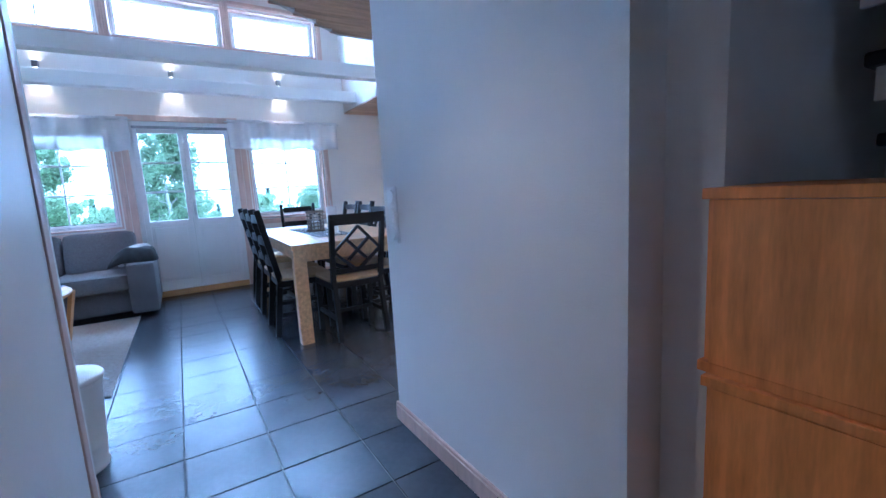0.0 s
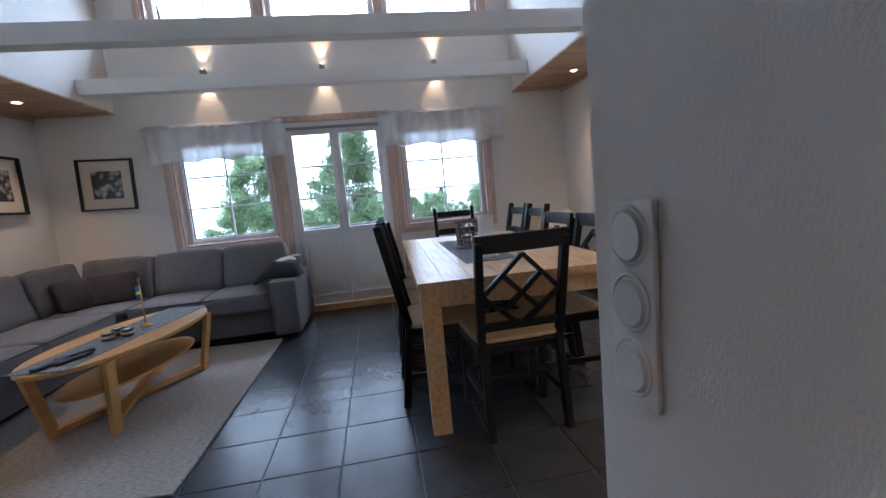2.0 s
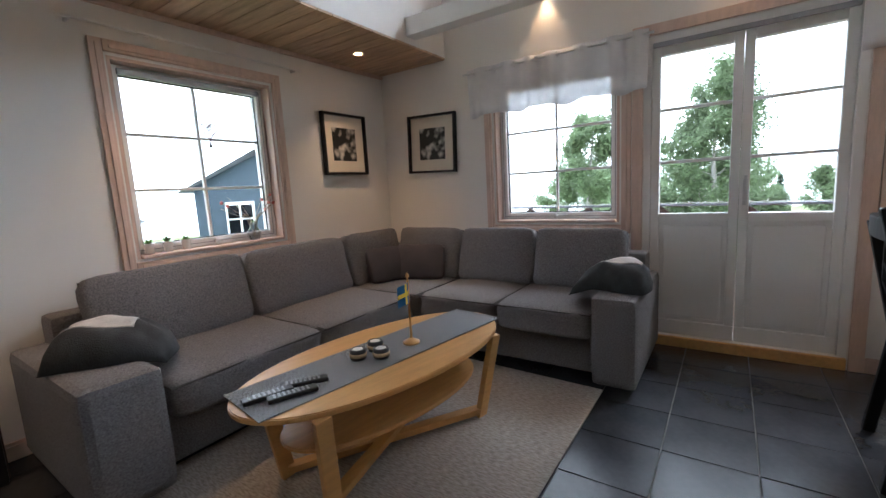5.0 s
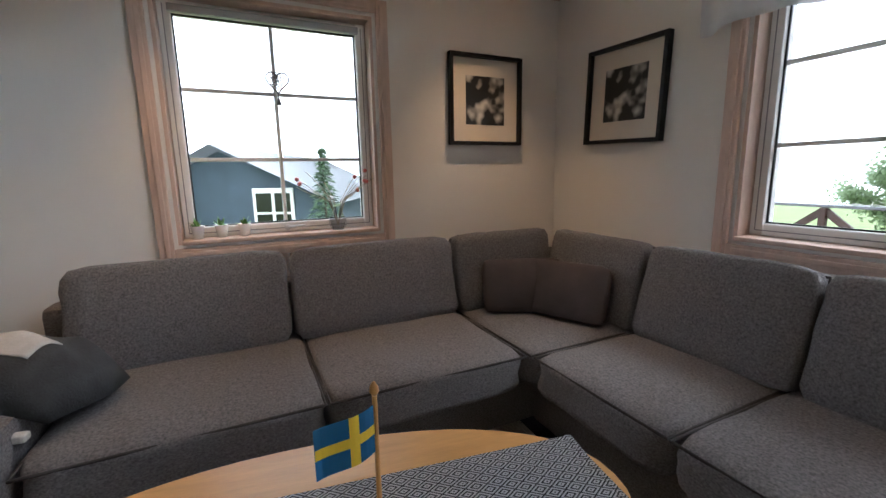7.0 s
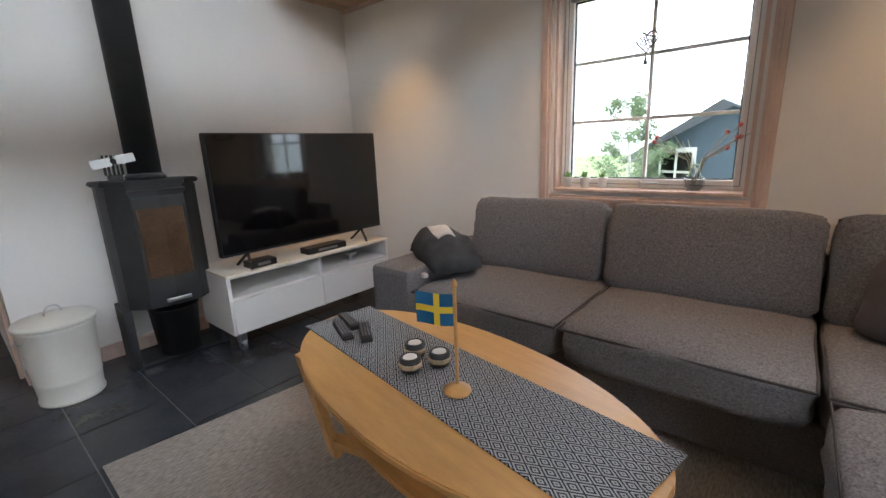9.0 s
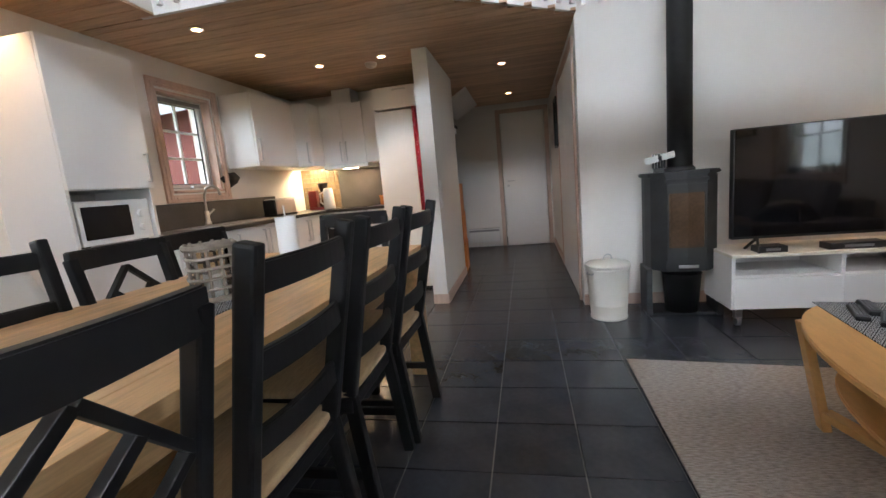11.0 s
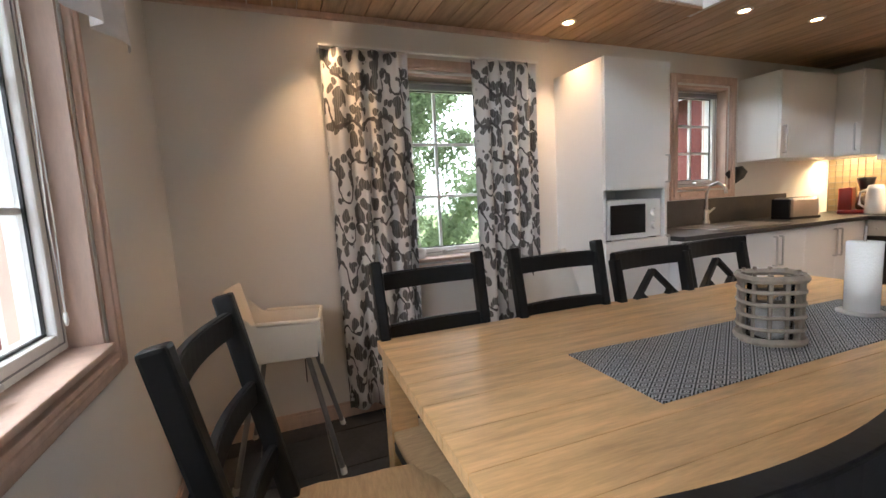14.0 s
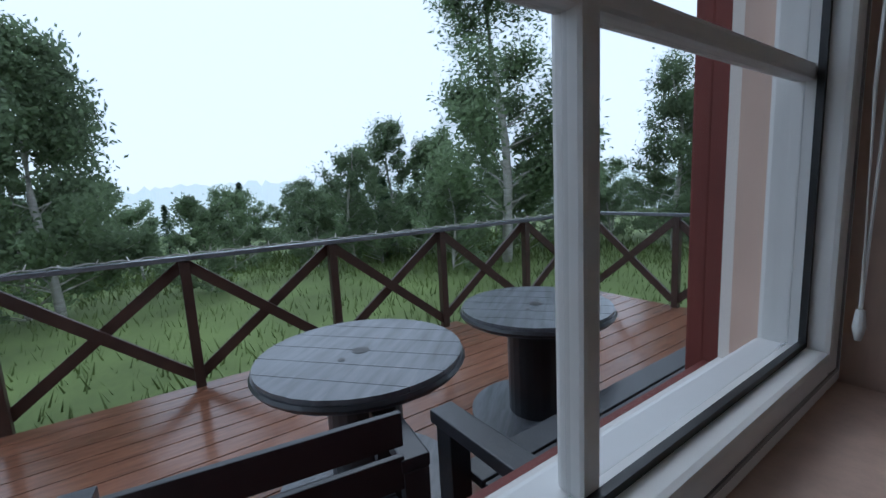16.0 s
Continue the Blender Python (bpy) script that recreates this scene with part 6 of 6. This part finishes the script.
def leaf_cloud(centres, n, size, rnd):
    vs, fs = [], []
    for _ in range(n):
        c, r = rnd.choice(centres)
        d = Vector((rnd.gauss(0, 0.5), rnd.gauss(0, 0.5), rnd.gauss(0, 0.5))) * r
        o = c + d
        u = Vector((rnd.uniform(-1, 1), rnd.uniform(-1, 1), rnd.uniform(-1, 1))).normalized()
        w = u.orthogonal().normalized()
        s = size * rnd.uniform(0.6, 1.4)
        i = len(vs)
        vs += [o - u * s, o + w * s * 0.5, o + u * s, o - w * s * 0.5]
        fs.append((i, i + 1, i + 2, i + 3))
    me = bpy.data.meshes.new("crown")
    me.from_pydata(vs, [], fs)
    return me


def birch(x, y, z, h, seed, n=6000, spread=0.24, label="slender birch tree with light green leaves"):
    rnd = random.Random(seed)
    ob = thing("birch_tree", label, "tree", pose(x, y, z), "birch trees")
    pts = [(0.04 * h * math.sin(i * 0.7 + seed) * i / 8, 0.03 * h * math.cos(i * 0.9 + seed) * i / 8, h * i / 8) for i in range(9)]
    part("trunk", tube(pts, [0.016 * h * (1 - i / 9) ** 0.8 + 0.004 for i in range(9)], 8), BARK, ob, "white birch trunk", True)
    centres = []
    limbs = bmesh.new()
    for k in range(40):
        f = rnd.uniform(0.16, 0.98)
        i = min(7, int(f * 8))
        p = Vector(pts[i]).lerp(Vector(pts[i + 1]), f * 8 - i)
        a = rnd.uniform(0, 6.28)
        reach = spread * h * (1.15 - f) * rnd.uniform(0.5, 1.1) + 0.12
        q = p + Vector((math.cos(a) * reach, math.sin(a) * reach, reach * rnd.uniform(0.3, 0.9)))
        cyl(limbs, p, q, 0.004 * h * (1.1 - f), 0.004, 5, False)
        for t in (0.55, 0.8, 1.0):
            centres.append((p.lerp(q, t) + Vector((0, 0, -0.1 * rnd.random())), 0.068 * h * rnd.uniform(0.5, 1.1)))
    part("limbs", limbs, BARK, ob)
    me = leaf_cloud(centres, n, 0.05 * (h / 6) ** 0.4, rnd)
    me.materials.append(GREEN)
    o = new("crown", me)
    o.parent = ob


def spruce(x, y, z, h, seed, n=3500, label="dark green spruce tree"):
    rnd = random.Random(seed)
    ob = thing("spruce_tree", label, "tree", pose(x, y, z), "spruce trees")
    part("trunk", CYL((0, 0, 0), (0, 0, h), 0.018 * h, 0.005, 8), SPRUCEBARK, ob)
    vs, fs = [], []
    for k in range(n):
        f = rnd.random() ** 0.8
        a = rnd.choice(range(9)) * 0.698 + int(f * 14) * 0.35 + rnd.gauss(0, 0.22)
        r = 0.24 * h * (1 - f) * rnd.uniform(0.05, 1.0) + 0.03
        zz = h * (0.06 + 0.94 * (0.55 * f + 0.45 * (int(f * 22) / 22))) - 0.3 * r + rnd.gauss(0, 0.01 * h)
        o = Vector((r * math.cos(a), r * math.sin(a), zz))
        u = Vector((math.cos(a + rnd.gauss(0, 0.5)), math.sin(a + rnd.gauss(0, 0.5)), rnd.uniform(-0.5, 0.2))) * 0.032 * h
        w = Vector((-math.sin(a), math.cos(a), rnd.uniform(-0.6, 0.6))) * 0.009 * h
        i = len(vs)
        vs += [o - u, o + w, o + u, o - w]
        fs.append((i, i + 1, i + 2, i + 3))
    me = bpy.data.meshes.new("needles")
    me.from_pydata(vs, [], fs)
    me.materials.append(CONIFER)
    o = new("needles", me)
    o.parent = ob


birch(10.0, 6.6, -0.8, 7.2, 1, 52000, 0.25, "tall dense birch standing beyond the terrace corner")
birch(2.5, 8.0, -0.8, 4.2, 2, 26000, 0.33)
birch(-0.2, 7.8, -0.7, 3.3, 3, 20000, 0.36)
birch(13.6, 4.8, -1.0, 4.5, 5, 18000, 0.24)
birch(14.6, 4.1, -1.0, 4.7, 6, 18000, 0.26)
birch(9.3, 10.3, -1.0, 3.8, 7, 18000, 0.28)
birch(10.3, 9.7, -1.0, 3.6, 8, 18000, 0.3)
birch(9.6, -2.6, -0.7, 5.2, 9, 26000, 0.34)
birch(10.9, -2.3, -0.7, 4.6, 11, 18000, 0.34)
birch(7.4, 8.8, -0.9, 2.9, 15, 8000, 0.36)
birch(-9.2, -4.4, -0.9, 3.0, 16, 9000, 0.42)
spruce(9.3, 13.0, -1.1, 3.1, 1, 5000)
spruce(16.3, 9.7, -1.1, 2.9, 3, 4000)
spruce(17.0, 9.1, -1.1, 2.8, 4, 4000)
spruce(-6.0, -0.45, -0.6, 2.3, 5, 1500, "small young pine tree outside the side window")
spruce(18.5, 6.6, -1.2, 3.6, 7)
spruce(7.6, 13.4, -1.2, 2.4, 8)
wood = random.Random(12)
for k in range(46):
    bearing, reach_ = radians(-24 + 2.4 * k + wood.uniform(-1.5, 1.5)), wood.uniform(8.0, 17.0)
    x, y = 3.7 + reach_ * math.sin(bearing), reach_ * math.cos(bearing)
    if k % 4 == 3:
        spruce(x, y + 1.5, -1.1, wood.uniform(2.0, 2.8), 80 + k, 1800)
    else:
        birch(x, y, -0.95, wood.uniform(1.8, 2.7), 30 + k, 9000, 0.5, "bushy young birch at the forest edge")


def tufts(name, n, x0, x1, y0, y1, label):
    vs, fs = [], []
    rnd = random.Random(3)
    for _ in range(n):
        x, y = rnd.uniform(x0, x1), rnd.uniform(y0, y1)
        if y < CORNER.y + slope * (x - CORNER.x) + 0.15 and x < 7.5:
            continue
        a, h = rnd.uniform(0, 6.28), rnd.uniform(0.08, 0.3)
        b = Vector((x, y, -0.62))
        s = Vector((math.cos(a), math.sin(a), 0)) * 0.02
        i = len(vs)
        vs += [b - s, b + s, b + Vector((math.cos(a * 3) * 0.1, math.sin(a * 3) * 0.1, h))]
        fs.append((i, i + 1, i + 2))
    me = bpy.data.meshes.new(name)
    me.from_pydata(vs, [], fs)
    me.materials.append(GRASS)
    tagged(new(name, me), label, "grass", kind="stuff")


tufts("meadow_grass", 16000, -2, 14, 2.2, 13, "tall wet meadow grass beyond the terrace")


def house(m, w, d, h, roof_h, cladding, label):
    ob = thing("neighbour_house", label, "house", m)
    part("wall", B(-w / 2, -d / 2, 0, w / 2, d / 2, h), cladding, ob)
    bm = bmesh.new()
    for s in (-1, 1):
        v = [bm.verts.new(p) for p in ((s * (w / 2 + 0.4), -d / 2 - 0.4, h - 0.2), (s * (w / 2 + 0.4), d / 2 + 0.4, h - 0.2), (0, d / 2 + 0.4, h + roof_h), (0, -d / 2 - 0.4, h + roof_h))]
        bm.faces.new(v)
    bmesh.ops.solidify(bm, geom=bm.faces[:], thickness=0.15)
    part("roof", bm, ROOFTIN, ob, "pale metal roof")
    bm = bmesh.new()
    for y in (-d / 2, d / 2 - 0.02):
        a = [bm.verts.new(p) for p in ((-w / 2, y, h), (w / 2, y, h), (0, y, h + roof_h - 0.15))]
        b = [bm.verts.new(v.co + Vector((0, 0.02, 0))) for v in a]
        bm.faces.new(a)
        bm.faces.new(b[::-1])
        for i in range(3):
            bm.faces.new((a[i], a[(i + 1) % 3], b[(i + 1) % 3], b[i]))
    part("gable", bm, cladding, ob)
    for sx, y, f in ((-0.25, -d / 2, -1), (0.25, -d / 2, -1), (-0.25, d / 2, 1), (0.25, d / 2, 1)):
        win = part("window", B(sx * w - 0.5, y - 0.05, 0.9, sx * w + 0.5, y + 0.05, 2.1, bevel=0.01), WHITE, ob, "white window frame")
        for k in (-1, 1):
            for q in (0, 1):
                part("pane", B(sx * w + k * 0.23 - 0.19, y - 0.06, 1.0 + 0.52 * q, sx * w + k * 0.23 + 0.19, y + 0.06, 1.46 + 0.52 * q), SCREEN, win)


house(pose(-13.6, -0.4, -1.2, 0, 0, 65), 5, 9, 1.9, 1.25, BLUEHOUSE, "slate-blue neighbouring house with a pale metal roof")
house(pose(-12.5, 8.6, -1.0, 0, 0, 40), 6, 6, 2.7, 1.5, BLUEHOUSE, "slate-blue neighbouring house with white window frames")
house(pose(9.6, -9.2, -0.6, 0, 0, 80), 5, 5, 3.2, 1.6, REDWOOD, "red neighbouring house with white window frames")

cord = thing("blind_cord", "thin white blind cord beside the dining window", "cord", pose(4.335, 0.055, 0))
part("strand", tube([(0, 0, 1.86), (0.004, 0, 1.5), (-0.003, 0.004, 1.2), (0.0, 0, 0.96)], 0.0018, 6), WHITE, cord)
part("strand", tube([(0.008, 0, 1.86), (0.012, 0, 1.5), (0.006, -0.004, 1.2), (0.0, 0, 0.96)], 0.0018, 6), WHITE, cord)
part("tassel", lathe([(0.003, 0.93), (0.006, 0.945), (0.004, 0.965)], 10), WHITE, cord, "", True)
# ---------- slate floor tiles, piece by piece ----------
tx = [2.52 + 0.335 * k for k in range(-8, 10)]
ty = [-1.60 - 0.325 * k for k in range(-5, 18)]
tile_me = mesh("tile", B(-0.1645, -0.1595, -0.012, 0.1645, 0.1595, 0.0, bevel=0.0015), SLATE)
floor = tagged(new("floor"), "dark slate tile floor with pale grout", "floor", kind="structure")
rest, count = bmesh.new(), 0
for i, x in enumerate(tx):
    for j, y in enumerate(ty):
        a, b, c, d = max(x, 0.002), min(x + 0.335, XR - 0.002), max(y - 0.325, -7.29), min(y, -0.002)
        if b - a < 0.02 or d - c < 0.02:
            continue
        whole = b - a > 0.334 and d - c > 0.324
        if whole and not (x < 0.6 or y < -5.4) and count < 300:
            o = new("tile", tile_me)
            o.parent = floor
            o.matrix_basis = pose(x + 0.1675, y - 0.1625, random.uniform(-0.0006, 0.0006), 0, 0, 0)
            count += 1
        else:
            box(rest, a + 0.003, c + 0.003, -0.012, b - 0.003, d - 0.003, 0.0)
o = part("tile_rest", rest, SLATE, floor)
tagged(o, kind="stuff")
